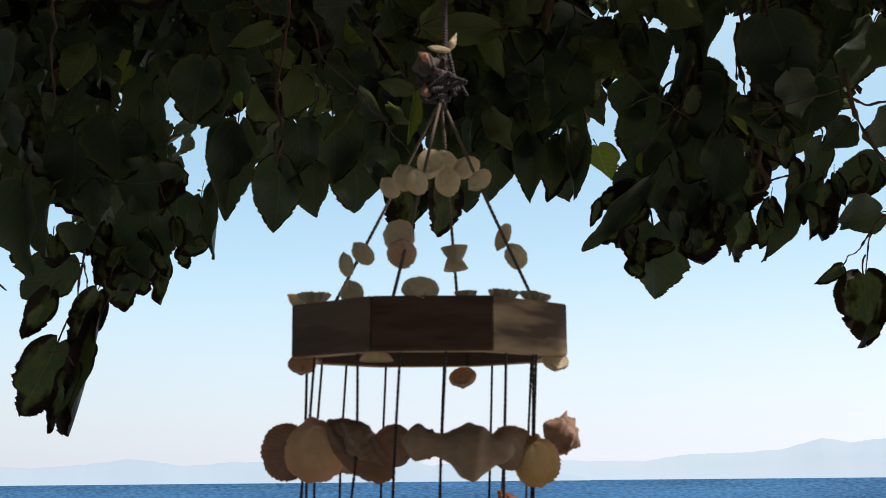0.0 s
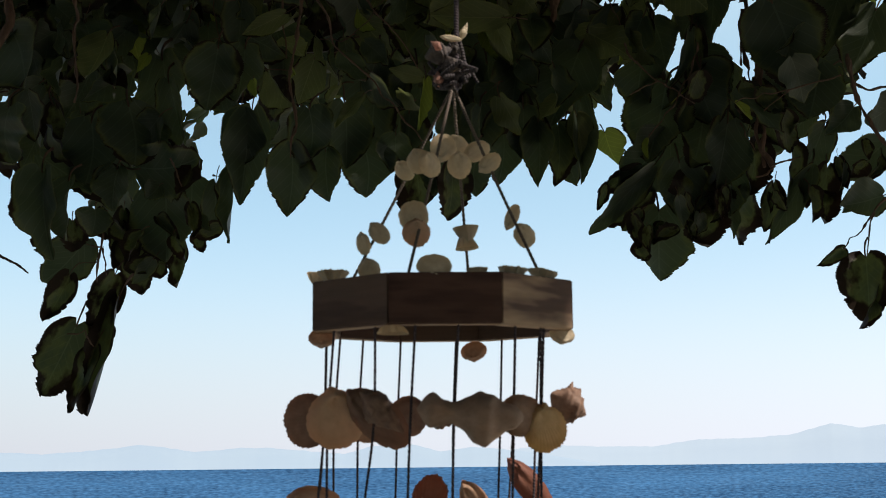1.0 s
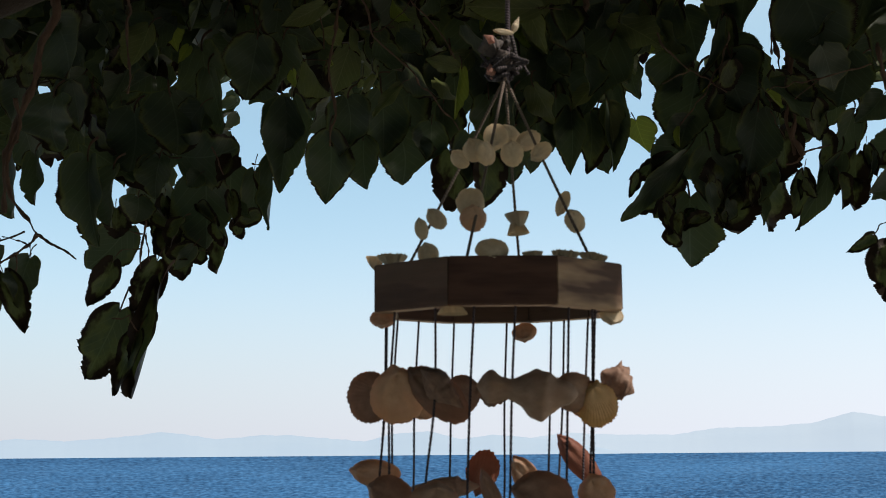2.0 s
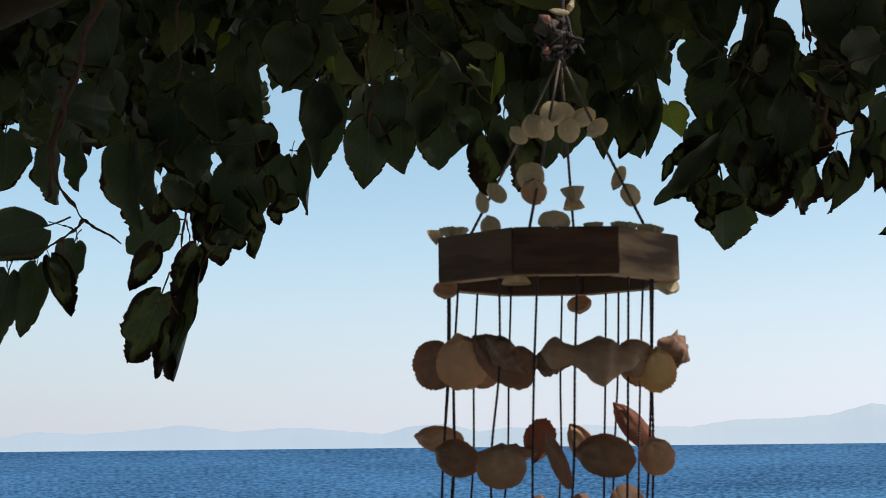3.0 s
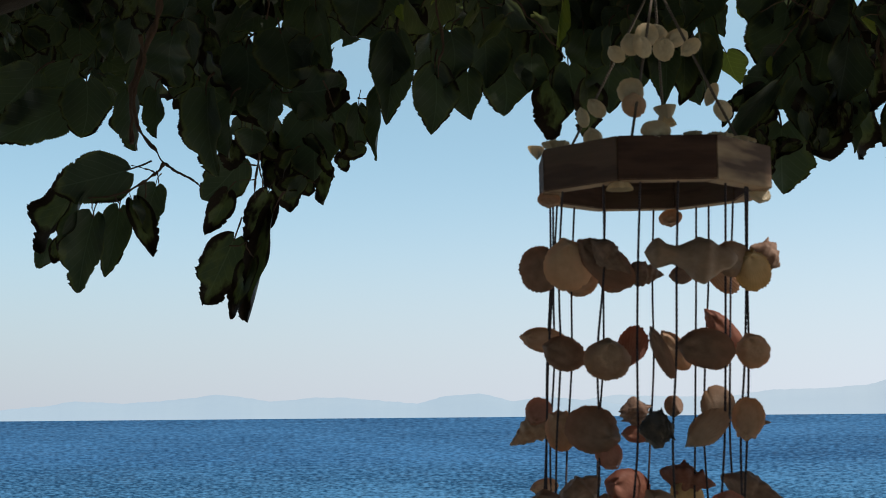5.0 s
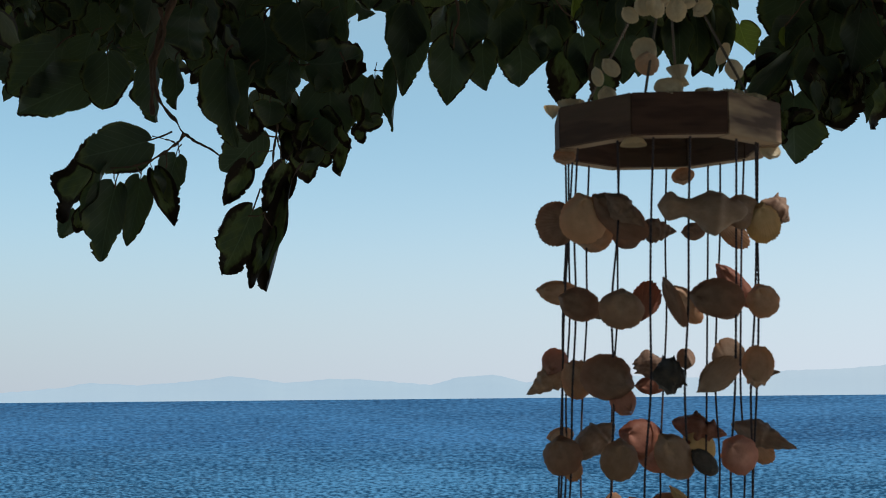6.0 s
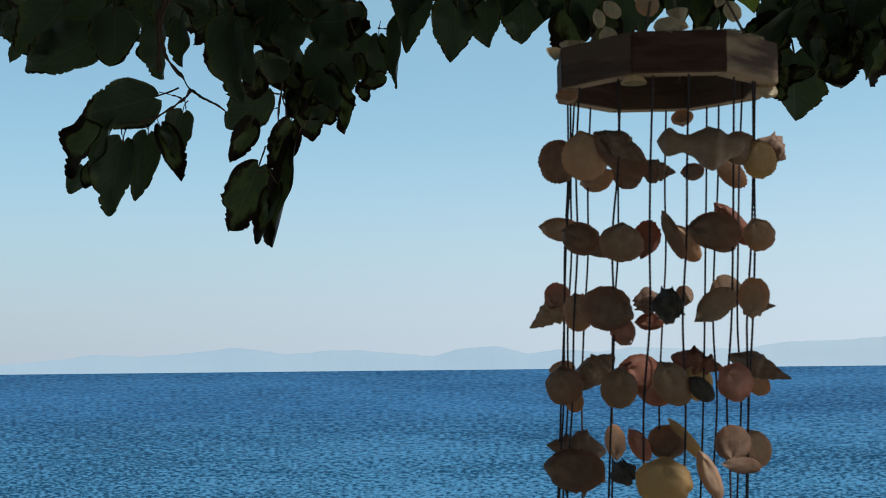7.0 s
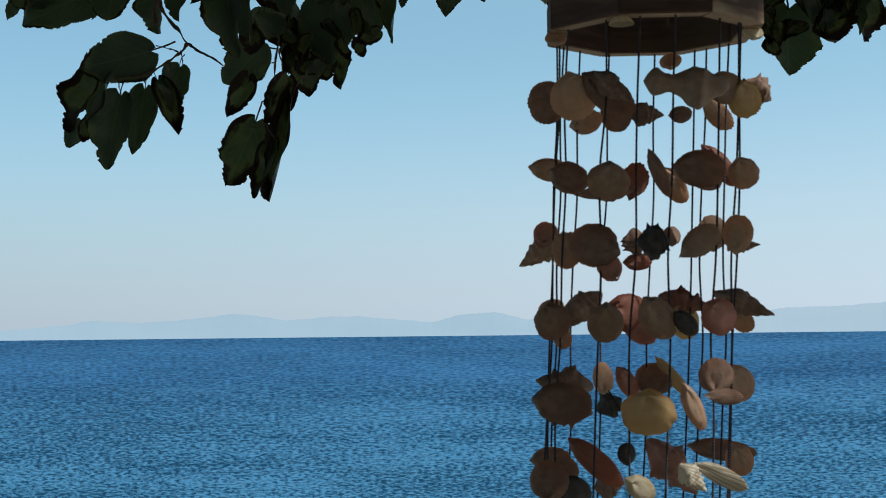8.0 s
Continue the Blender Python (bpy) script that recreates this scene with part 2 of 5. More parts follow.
def water_material():
    """Sea: blue-green body under a mirror of the sky, broken by wavelets that bunch up with distance."""
    n = Nodes("sea_water")
    obj = n.coords()
    sep = n.add("ShaderNodeSeparateXYZ", Vector=obj)
    far = n.math("MAXIMUM", sep.outputs[1], 40.0)
    root = n.math("POWER", far, 0.9)
    across, along = n.math("DIVIDE", sep.outputs[0], far), n.math("DIVIDE", 1.0, root)

    def ripples(wide, deep, shift, detail, rough):
        lay = n.add("ShaderNodeCombineXYZ", X=n.math("MULTIPLY", across, wide), Y=n.math("MULTIPLY", along, deep), Z=shift)
        node = n.add("ShaderNodeTexNoise", Vector=lay.outputs[0], Scale=1.0, Detail=detail, Roughness=rough)
        return node.outputs["Color"]

    def centred(colour, x, y):
        off = n.add("ShaderNodeVectorMath", i0=colour, i1=(0.5, 0.5, 0.5))
        off.operation = "SUBTRACT"
        size = n.add("ShaderNodeVectorMath", i0=off.outputs[0], i1=(x, y, 0.0))
        size.operation = "MULTIPLY"
        return size.outputs[0]

    fine, broad = ripples(220.0, 6000.0, 0.0, 2.0, 0.5), ripples(60.0, 1700.0, 7.0, 2.0, 0.5)
    slope = n.add("ShaderNodeVectorMath", i0=centred(fine, 0.3, 0.7), i1=centred(broad, 0.15, 0.3)).outputs[0]
    calm = n.add("ShaderNodeMapRange", Value=along, i1=0.0018, i2=0.0132, i3=0.5, i4=1.25).outputs[0]
    eased = n.add("ShaderNodeVectorMath", i0=slope)
    eased.operation = "SCALE"
    n.put(eased, "Scale", calm)
    lean = n.add("ShaderNodeVectorMath", i0=eased.outputs[0], i1=(0.0, -0.40, 0.0)).outputs[0]
    up = n.add("ShaderNodeVectorMath", i0=n.tree.nodes.new("ShaderNodeNewGeometry").outputs["Normal"], i1=lean).outputs[0]
    normal = n.add("ShaderNodeVectorMath", i0=up)
    normal.operation = "NORMALIZE"
    # water colour with wavelet light painted in: pale crests, dark troughs, greener towards shore
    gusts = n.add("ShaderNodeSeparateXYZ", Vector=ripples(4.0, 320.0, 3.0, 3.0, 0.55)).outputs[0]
    wave_light = n.math("MULTIPLY_ADD", n.add("ShaderNodeSeparateXYZ", Vector=fine).outputs[0], 3.0, n.math("MULTIPLY", n.add("ShaderNodeSeparateXYZ", Vector=broad).outputs[0], 0.6))
    wave_light = n.math("MULTIPLY", n.math("SUBTRACT", wave_light, 1.8), calm)
    wave_light = n.math("ADD", n.math("MULTIPLY_ADD", gusts, 1.3, -0.17), wave_light)
    # sparse bright sparkle on the ripples, added as colour
    painted_glints = n.add("ShaderNodeSeparateXYZ", Vector=ripples(200.0, 7600.0, 13.0, 1.0, 0.5)).outputs[0]
    painted_glints = n.add("ShaderNodeMapRange", Value=painted_glints, i1=0.58, i2=0.72, i3=0.0, i4=0.40).outputs[0]
    wave_light = n.math("ADD", n.math("SUBTRACT", wave_light, 0.05), n.math("MULTIPLY", painted_glints, calm))
    wave_light = n.add("ShaderNodeClamp", Value=wave_light).outputs[0]
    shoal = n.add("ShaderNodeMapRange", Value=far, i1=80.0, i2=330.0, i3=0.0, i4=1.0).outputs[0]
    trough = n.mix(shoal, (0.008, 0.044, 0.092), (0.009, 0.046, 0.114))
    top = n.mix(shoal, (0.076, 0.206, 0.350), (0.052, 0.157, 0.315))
    col = n.mix(wave_light, trough, top)
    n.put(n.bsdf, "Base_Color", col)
    n.put(n.bsdf, "Roughness", 0.15)
    n.put(n.bsdf, "IOR", 1.33)
    n.put(n.bsdf, "Normal", normal.outputs[0])
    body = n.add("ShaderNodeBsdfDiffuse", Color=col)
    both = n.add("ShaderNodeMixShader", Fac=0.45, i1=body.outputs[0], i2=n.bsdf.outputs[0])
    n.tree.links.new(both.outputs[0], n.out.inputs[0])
    return n.mat


def ground_material():
    n = Nodes("beach_ground")
    obj = n.coords()
    fine = n.noise(obj, 22.0, 8.0, 0.7)
    wide = n.noise(obj, 0.8, 4.0)
    n.put(n.bsdf, "Base_Color", n.mix(n.math("MULTIPLY_ADD", wide, 0.6, n.math("MULTIPLY", fine, 0.4)), (0.46, 0.38, 0.28), (0.66, 0.57, 0.44)))
    n.put(n.bsdf, "Roughness", 0.95)
    n.bump(fine, 0.6, 0.03)
    return n.mat


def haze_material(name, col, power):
    """Far hills: the bright haze in between is painted as a pale glow."""
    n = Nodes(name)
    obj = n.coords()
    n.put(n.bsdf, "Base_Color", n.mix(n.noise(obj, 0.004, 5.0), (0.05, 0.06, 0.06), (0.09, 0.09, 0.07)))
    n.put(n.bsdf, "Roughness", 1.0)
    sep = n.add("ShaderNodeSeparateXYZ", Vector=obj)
    # haze thickens towards the foot, as a slightly stronger glow
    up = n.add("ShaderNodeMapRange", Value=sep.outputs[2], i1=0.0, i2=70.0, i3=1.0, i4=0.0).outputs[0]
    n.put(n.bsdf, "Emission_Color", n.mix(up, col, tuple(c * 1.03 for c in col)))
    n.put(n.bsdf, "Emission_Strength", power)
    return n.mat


# pale plaster of the unseen wall, which bounces light onto the chime
def plaster_material():
    n = Nodes("plaster")
    obj = n.coords()
    wide, fine = n.noise(obj, 1.2, 5.0), n.noise(obj, 40.0, 4.0)
    n.put(n.bsdf, "Base_Color", n.mix(wide, (0.62, 0.54, 0.43), (0.78, 0.70, 0.58)))
    n.put(n.bsdf, "Roughness", 0.9)
    n.bump(fine, 0.3, 0.01)
    return n.mat


WATER, GROUND, PLASTER = water_material(), ground_material(), plaster_material()
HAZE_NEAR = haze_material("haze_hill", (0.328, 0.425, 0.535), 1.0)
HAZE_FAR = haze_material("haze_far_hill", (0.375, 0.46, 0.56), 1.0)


# ---- helpers for meshes ----
def mesh_of(name, bm, material=None, smooth=True):
    me = bpy.data.meshes.new(name)
    bmesh.ops.recalc_face_normals(bm, faces=bm.faces)
    bm.to_mesh(me)
    bm.free()
    if material:
        me.materials.append(material)
    if smooth:
        me.polygons.foreach_set("use_smooth", [True] * len(me.polygons))
    return me


def part(name, data, parent, m=None, label=""):
    ob = new(name, data)
    ob.parent = parent
    if m is not None:
        ob.matrix_basis = m
    return tagged(ob, label)


def grid_mesh(name, verts, rows, cols, material, close_cols=False, uvs=None, smooth=True):
    faces = []
    for i in range(rows - 1):
        for j in range(cols if close_cols else cols - 1):
            k = (j + 1) % cols
            faces.append((i * cols + j, i * cols + k, (i + 1) * cols + k, (i + 1) * cols + j))
    me = bpy.data.meshes.new(name)
    me.from_pydata(verts, [], faces)
    if uvs is not None:
        lay = me.uv_layers.new(name="UVMap")
        for loop in me.loops:
            lay.data[loop.index].uv = uvs[loop.vertex_index]
    if smooth:
        me.polygons.foreach_set("use_smooth", [True] * len(me.polygons))
    if material:
        me.materials.append(material)
    return me


def smooth_line(points, steps):
    """A Catmull-Rom line through the points."""
    p = [Vector(q) for q in points]
    p = [p[0] * 2 - p[1]] + p + [p[-1] * 2 - p[-2]]
    out = []
    for i in range(1, len(p) - 2):
        for s in range(steps):
            t = s / steps
            a, b, c, d = p[i - 1], p[i], p[i + 1], p[i + 2]
            out.append(0.5 * (2 * b + (c - a) * t + (2 * a - 5 * b + 4 * c - d) * t * t + (3 * b - a - 3 * c + d) * t ** 3))
    out.append(p[-2])
    return out


def tube(name, points, r0, r1, sides, material, rough=0.0, steps=6):
    """A tapered, slightly knobbly round stem along the points, closed at both ends."""
    line = smooth_line(points, steps) if steps > 1 else [Vector(q) for q in points]
    verts, uvs, run = [], [], 0.0
    n = len(line)
    for i, q in enumerate(line):
        d = (line[min(i + 1, n - 1)] - line[max(i - 1, 0)]).normalized()
        a = d.cross(Vector((0.3, 0.9, 0.2))).normalized()
        b = d.cross(a)
        run += (q - line[max(i - 1, 0)]).length
        r = r0 + (r1 - r0) * i / (n - 1)
        r *= 1 + rough * noise.noise(q * (0.25 / max(r0, 1e-4)))
        for s in range(sides):
            w = 2 * math.pi * s / sides
            k = r * (1 + rough * 0.6 * noise.noise(q * (0.4 / max(r0, 1e-4)) + Vector((math.cos(w), math.sin(w), 0))))
            verts.append(q + (a * math.cos(w) + b * math.sin(w)) * k)
            uvs.append((s / sides, run))
    me = grid_mesh(name, verts, n, sides, material, True, uvs)
    bm = bmesh.new()
    bm.from_mesh(me)
    bmesh.ops.holes_fill(bm, edges=[e for e in bm.edges if e.is_boundary], sides=0)
    bm.to_mesh(me)
    bm.free()
    return me


def rope(name, points, radius, material, pitch=0.0046, rings=560):
    """A two-ply twisted cord along the points."""
    line = smooth_line(points, max(2, rings // (len(points) - 1)))
    verts, uvs, run, sides = [], [], 0.0, 8
    for i, q in enumerate(line):
        d = (line[min(i + 1, len(line) - 1)] - line[max(i - 1, 0)]).normalized()
        a = d.cross(Vector((0.3, 0.9, 0.2))).normalized()
        b = d.cross(a)
        run += (q - line[max(i - 1, 0)]).length
        for s in range(sides):
            w = 2 * math.pi * s / sides
            r = radius * (0.92 + 0.10 * math.cos(2 * w - 2 * math.pi * run / pitch))
            verts.append(q + (a * math.cos(w) + b * math.sin(w)) * r)
            uvs.append((s / sides, run))
    return grid_mesh(name, verts, len(line), sides, material, True, uvs)


# ---- sea, ground, far hills ----
SEA_Z = -9.0


def build_sea():
    """Water out to the horizon; waves are modelled where they can be told apart."""
    rng = np.random.default_rng(3)
    rows = [70.0]
    while rows[-1] < 2400:
        rows.append(rows[-1] + 0.11 * (rows[-1] / 77) ** 2)
    dist = np.concatenate([np.array(rows), np.geomspace(rows[-1] + 20, 4900.0, 40)])
    ang = np.radians(np.linspace(-24.5, 24.5, 920))
    r, a = np.meshgrid(dist, ang, indexing="ij")
    x, y = r * np.sin(a), r * np.cos(a)
    dx, dy, z = np.zeros_like(x), np.zeros_like(x), SEA_Z + 9.0 * (r / 4900.0) ** 2
    cell = np.gradient(dist)[:, None]
    gust = 1 + 0.3 * np.sin(x * 0.05 + 1.3 * np.sin(y * 0.021)) * np.sin(y * 0.043 + 0.8)
    for i in range(130):
        lam = 0.28 * (2.5 ** rng.random()) if i < 70 else (0.7 * (3.4 ** rng.random()) if i < 115 else 2.6 * (4 ** rng.random()))
        th = rng.normal(math.radians(264), 0.38)
        amp = (0.0022 if i < 70 else 0.0028 if i < 115 else 0.0018) * lam
        k = 2 * math.pi / lam
        fade = np.clip(lam / (1.3 * cell) - 0.7, 0, 1)
        ph = k * (x * math.cos(th) + y * math.sin(th)) + rng.random() * 6.283
        c = amp * fade * gust
        z += c * np.sin(ph)
        dx += c * 1.1 * np.cos(ph) * math.cos(th)
        dy += c * 1.1 * np.cos(ph) * math.sin(th)
    co = np.stack([(x + dx).ravel(), (y + dy).ravel(), z.ravel()], 1).astype(np.float32)
    me = bpy.data.meshes.new("sea")
    nr, nc = len(dist), len(ang)
    k = (np.arange(nr - 1)[:, None] * nc + np.arange(nc - 1)[None, :]).ravel()
    me.vertices.add(nr * nc)
    me.vertices.foreach_set("co", co.ravel())
    quads = np.stack([k, k + 1, k + nc + 1, k + nc], 1).astype(np.int32)
    me.loops.add(quads.size)
    me.loops.foreach_set("vertex_index", quads.ravel())
    me.polygons.add(len(quads))
    me.polygons.foreach_set("loop_start", np.arange(0, quads.size, 4, dtype=np.int32))
    me.polygons.foreach_set("use_smooth", np.ones(len(quads), dtype=bool))
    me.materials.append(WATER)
    me.update(calc_edges=True)
    ob = new("water", me)
    tagged(ob, "deep blue rippled sea reaching the horizon", "sea", kind="structure")
    rim = bmesh.new()
    ring = [rim.verts.new((math.sin(radians(float(t))) * 4900, math.cos(radians(float(t))) * 4900, -0.2)) for t in np.linspace(24.45, 335.55, 80)]
    near = [rim.verts.new((math.sin(radians(float(t))) * 60, math.cos(radians(float(t))) * 60, SEA_Z - 0.12)) for t in np.linspace(24.45, 335.55, 80)]
    for i in range(len(ring) - 1):
        rim.faces.new((ring[i], ring[i + 1], near[i + 1], near[i]))
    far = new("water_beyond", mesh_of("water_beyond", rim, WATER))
    tagged(far, "blue sea stretching away to both sides", "sea", kind="structure")


def build_ground():
    rows, cols = 40, 60
    verts = []
    for i in range(rows):
        for j in range(cols):
            x, y = -60 + 120 * j / (cols - 1), -60 + 130 * i / (rows - 1)
            z = 0.95 if y < 1 else 0.95 - min(y - 1, 32) * 0.34
            verts.append((x, y, z + 0.05 * noise.noise(Vector((x * 0.4, y * 0.4, 0)))))
    ob = new("ground", grid_mesh("ground", verts, rows, cols, GROUND))
    tagged(ob, "shaded stony beach ground below the tree", "ground", kind="structure")


def build_hills(name, ridge, radius, depth, material, label):
    """A ridge given as (bearing, height) in degrees, as a solid slope rising from the sea."""
    verts, cols = [], 0
    b0, b1 = ridge[0][0], ridge[-1][0]
    steps = int((b1 - b0) / 0.12)
    for k in range(steps + 1):
        b = b0 + (b1 - b0) * k / steps
        h = float(np.interp(b, [q[0] for q in ridge], [q[1] for q in ridge]))
        h += 0.05 * noise.noise(Vector((b * 0.9, radius, 0))) + 0.035 * noise.noise(Vector((b * 3.1, radius, 4))) + 0.014 * noise.noise(Vector((b * 8.3, radius, 9)))
        s, c = math.sin(radians(b)), math.cos(radians(b))
        top = max(0.5, radius * math.tan(radians(max(h, 0.01))) + 2.4)
        for d, z in ((-depth, -9.2), (-depth * 0.45, top * 0.55), (0, top), (depth * 0.6, top * 0.4), (depth, -9.2)):
            verts.append(((radius + d) * s, (radius + d) * c, z))
    ob = new(name, grid_mesh(name, verts, steps + 1, 5, material))
    tagged(ob, label, "hills", kind="structure")


def build_unseen_wall():
    """An unseen wall added behind the seat: blocks skylight, bounces some back."""
    bm = bmesh.new()
    bmesh.ops.create_cube(bm, size=1, matrix=Matrix.Translation((0, -4.3, 2.9)) @ Matrix.Diagonal((16, 0.3, 4.4, 1)))
    ob = new("wall_back", mesh_of("wall_back", bm, PLASTER, smooth=False))
    tagged(ob, "unseen plain wall added behind the tree to shape the light", "wall", kind="structure")


build_sea()
build_ground()
build_unseen_wall()
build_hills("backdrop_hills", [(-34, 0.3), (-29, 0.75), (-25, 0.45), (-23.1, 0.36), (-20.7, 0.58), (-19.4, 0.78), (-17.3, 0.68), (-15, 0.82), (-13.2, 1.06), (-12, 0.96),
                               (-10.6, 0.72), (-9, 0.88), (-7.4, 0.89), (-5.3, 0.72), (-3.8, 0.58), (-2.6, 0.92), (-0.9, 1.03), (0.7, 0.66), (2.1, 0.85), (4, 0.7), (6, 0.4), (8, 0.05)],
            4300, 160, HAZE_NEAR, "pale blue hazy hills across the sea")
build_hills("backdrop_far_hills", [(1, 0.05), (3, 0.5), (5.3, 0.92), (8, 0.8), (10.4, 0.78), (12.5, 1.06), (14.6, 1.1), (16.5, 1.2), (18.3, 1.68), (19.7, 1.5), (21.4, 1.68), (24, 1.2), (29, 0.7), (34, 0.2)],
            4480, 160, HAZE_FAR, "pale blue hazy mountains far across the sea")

# ---- the tree ----
tree = new("mulberry_tree")
tree.location = (-1.9, -0.7, 0.95)
tagged(tree, "leafy tree with drooping serrated leaves scorched brown at the rims", "tree")
TREE_AT = tree.location.copy()
INTO_TREE = Matrix.Translation(-TREE_AT)


def leaf_mesh(name, material, shape, seed, teeth=46, ragged=0.0, point=0.5):
    """A finely toothed, broad oval leaf one unit long and one wide: folded along the midrib, cupped, wavy, bent and torn at the rim."""
    rnd = random.Random(seed)
    n = teeth
    saw = 0.014 if n > 20 else 0.03
    wave, droop = rnd.uniform(0.03, 0.09), rnd.uniform(-0.45, 0.35)
    folds = {-1: rnd.uniform(-0.1, 0.75), 1: rnd.uniform(-0.1, 0.75)}
    skew = {-1: rnd.uniform(0.88, 1.1), 1: rnd.uniform(0.88, 1.1)}
    curl, ph, beats = rnd.uniform(0.1, 0.5) * ragged, rnd.uniform(0, 6), rnd.uniform(9, 15)
    lean, hook = rnd.uniform(-0.09, 0.09), rnd.uniform(-0.10, 0.10)
    across = (-1, -0.84, -0.5, 0, 0.5, 0.84, 1) if n > 20 else (-1, -0.55, 0, 0.55, 1)
    verts, uvs, rims = [], [], []
    for i in range(n + 1):
        v = i / n
        half = 0.52 * (math.sin(math.pi * min(1, v ** shape * 0.985 + 0.015)) ** 0.58) * (1.0 - 0.22 * max(0, v - 0.62) ** 1.2)
        tooth = (saw if i % 2 else -0.5 * saw) * (1 if 0.05 < v < 0.985 else 0) * rnd.uniform(0.2, 1.6)
        if v > 0.5:
            half *= 1 - point * ((v - 0.5) / 0.5) ** 1.2
        if i == n:
            half = 0.0
        torn = ragged * max(0.0, v - 0.3)
        for c in across:
            side = 1 if c > 0 else -1
            h = half * c * skew[side] * (1 + 0.16 * noise.noise(Vector((v * 3.2, 2.0 * side, seed)))) + (tooth * c if abs(c) == 1 else 0)
            bite = max(0.0, noise.noise(Vector((v * 9, c * 2, seed))) - 0.05) + 0.5 * max(0.0, noise.noise(Vector((v * 24, c * 2, seed + 50))))
            h *= 1 - 1.2 * torn * bite * max(0.0, abs(c) - 0.5) * 2
            turn = folds[side] * (0.6 + 0.4 * v)
            x = h * math.cos(turn) + lean * math.sin(v * math.pi) + hook * max(0.0, v - 0.55) ** 1.5
            y = v - (0.09 * abs(c) * (1 - v) ** 6 if v < 0.3 else 0)
            if ragged and v > 0.85:
                y -= 0.35 * torn * (v - 0.85) * (1 + noise.noise(Vector((v * 9, c * 4, seed))))
            z = abs(h) * math.sin(turn) + 0.4 * torn * abs(h) * math.sin(v * 7 + ph) + droop * (v - 0.3) ** 2 + wave * math.sin(v * beats + ph + c) * abs(c) - (0.012 if c == 0 else 0)
            z += 0.22 * curl * max(0.0, abs(c) - 0.5) * (0.3 + v) * (1 + noise.noise(Vector((v * 5, c, seed))))
            verts.append((x, y, z))
            uvs.append((0.5 + h, v))
            rims.append(min(1.0, abs(c) ** 3 * 0.72 + max(0, v - 0.6) * 1.3))
    me = grid_mesh(name, verts, n + 1, len(across), material, False, uvs)
    at = me.attributes.new("rim", "FLOAT", "POINT")
    at.data.foreach_set("value", rims)
    return me


LEAVES = {}
for _m, _k in ((GREEN, 16), (BURNT, 14), (YELLOW_LIT, 3), (LIT_LEAF, 4)):
    LEAVES[_m.name] = [leaf_mesh("leaf", _m, random.Random(i * 7 + 3).uniform(0.64, 0.86), 11 * i + len(_m.name), 78, 1.2 if _m is BURNT else 0.8, 0.14 if _m is BURNT else 0.42 if i < 8 else 0.06) for i in range(_k)]
FAR_LEAVES = {}
for _m, _k in ((GREEN, 5), (BURNT, 3), (YELLOW_LIT, 2), (LIT_LEAF, 3)):
    FAR_LEAVES[_m.name] = [leaf_mesh("far_leaf", _m, random.Random(i * 5 + 1).uniform(0.66, 0.84), 17 * i + len(_m.name), 10) for i in range(_k)]
TOP_LEAVES = {_m.name: [leaf_mesh("top_leaf", _m, 0.75, 23 + len(_m.name), 4)] for _m in (GREEN, BURNT, YELLOW_LIT)}
LEAF_COUNT = [0]
STALK = tube("stalk", [(0, 0.02, 0), (0.01, -0.10, -0.02), (0.0, -0.22, -0.08), (-0.03, -0.32, -0.2)], 0.014, 0.018, 6, TWIG, 0.2, 3)


def stalked(ob):
    """Gives a leaf its stalk."""
    part("stalk", STALK, ob)
    return ob


def leaf_pose(base, tip, width, turn):
    base, tip = Vector(base), Vector(tip)
    along = tip - base
    y = along.normalized()
    z = Vector((-0.05, -1.0, -0.25))
    z = (z - y * z.dot(y)).normalized()
    x = y.cross(z)
    rot = Matrix((x, y, z)).transposed().to_4x4() @ pose(0, 0, 0, 0, turn, 0)
    return Matrix.Translation(base) @ rot @ Matrix.Diagonal((width, along.length, along.length, 1))


def leaf(base, tip, width, turn, material, blunt=False):
    """One leaf of the tree from its foot to its point, with a short stalk."""
    LEAF_COUNT[0] += 1
    pool = LEAVES[material.name]
    if material is GREEN:
        pool = pool[8:] if blunt else pool[:8]
    ob = part("leaf", pool[(LEAF_COUNT[0] * 3) % len(pool)], tree, INTO_TREE @ leaf_pose(base, tip, width, turn))
    return stalked(ob)


TWIG_COUNT = [0]


def twig(name, points, r0, r1):
    """A thin shoot: knobbly, kinked a little at its nodes."""
    TWIG_COUNT[0] += 1
    rnd = random.Random(TWIG_COUNT[0])
    line = [Vector(points[0])]
    for p, q in zip(points, points[1:]):
        p, q = Vector(p), Vector(q)
        kink = (q - p).length * 0.07
        line += [p.lerp(q, 0.5) + Vector((rnd.gauss(0, kink), rnd.gauss(0, kink), rnd.gauss(0, kink))), q]
    part(name, tube(name, [q - TREE_AT for q in line], r0, r1, 7, TWIG, 0.9, 5), tree)


# trunk and limbs, behind and above the way
part("trunk", tube("trunk", [(0, 0, -0.1), (0.03, 0.02, 0.6), (0.1, 0.08, 1.3), (0.16, 0.2, 2.0), (0.3, 0.3, 2.5)], 0.17, 0.11, 16, BARK, 0.25), tree)
part("limb", tube("limb", [(0.18, 0.22, 2.00), (0.38, 0.80, 1.96), (0.66, 1.25, 2.01), (0.92, 1.30, 2.08), (1.11, 1.30, 2.14), (1.31, 1.30, 2.23), (1.60, 1.32, 2.38)], 0.085, 0.036, 18, BARK, 0.3), tree)
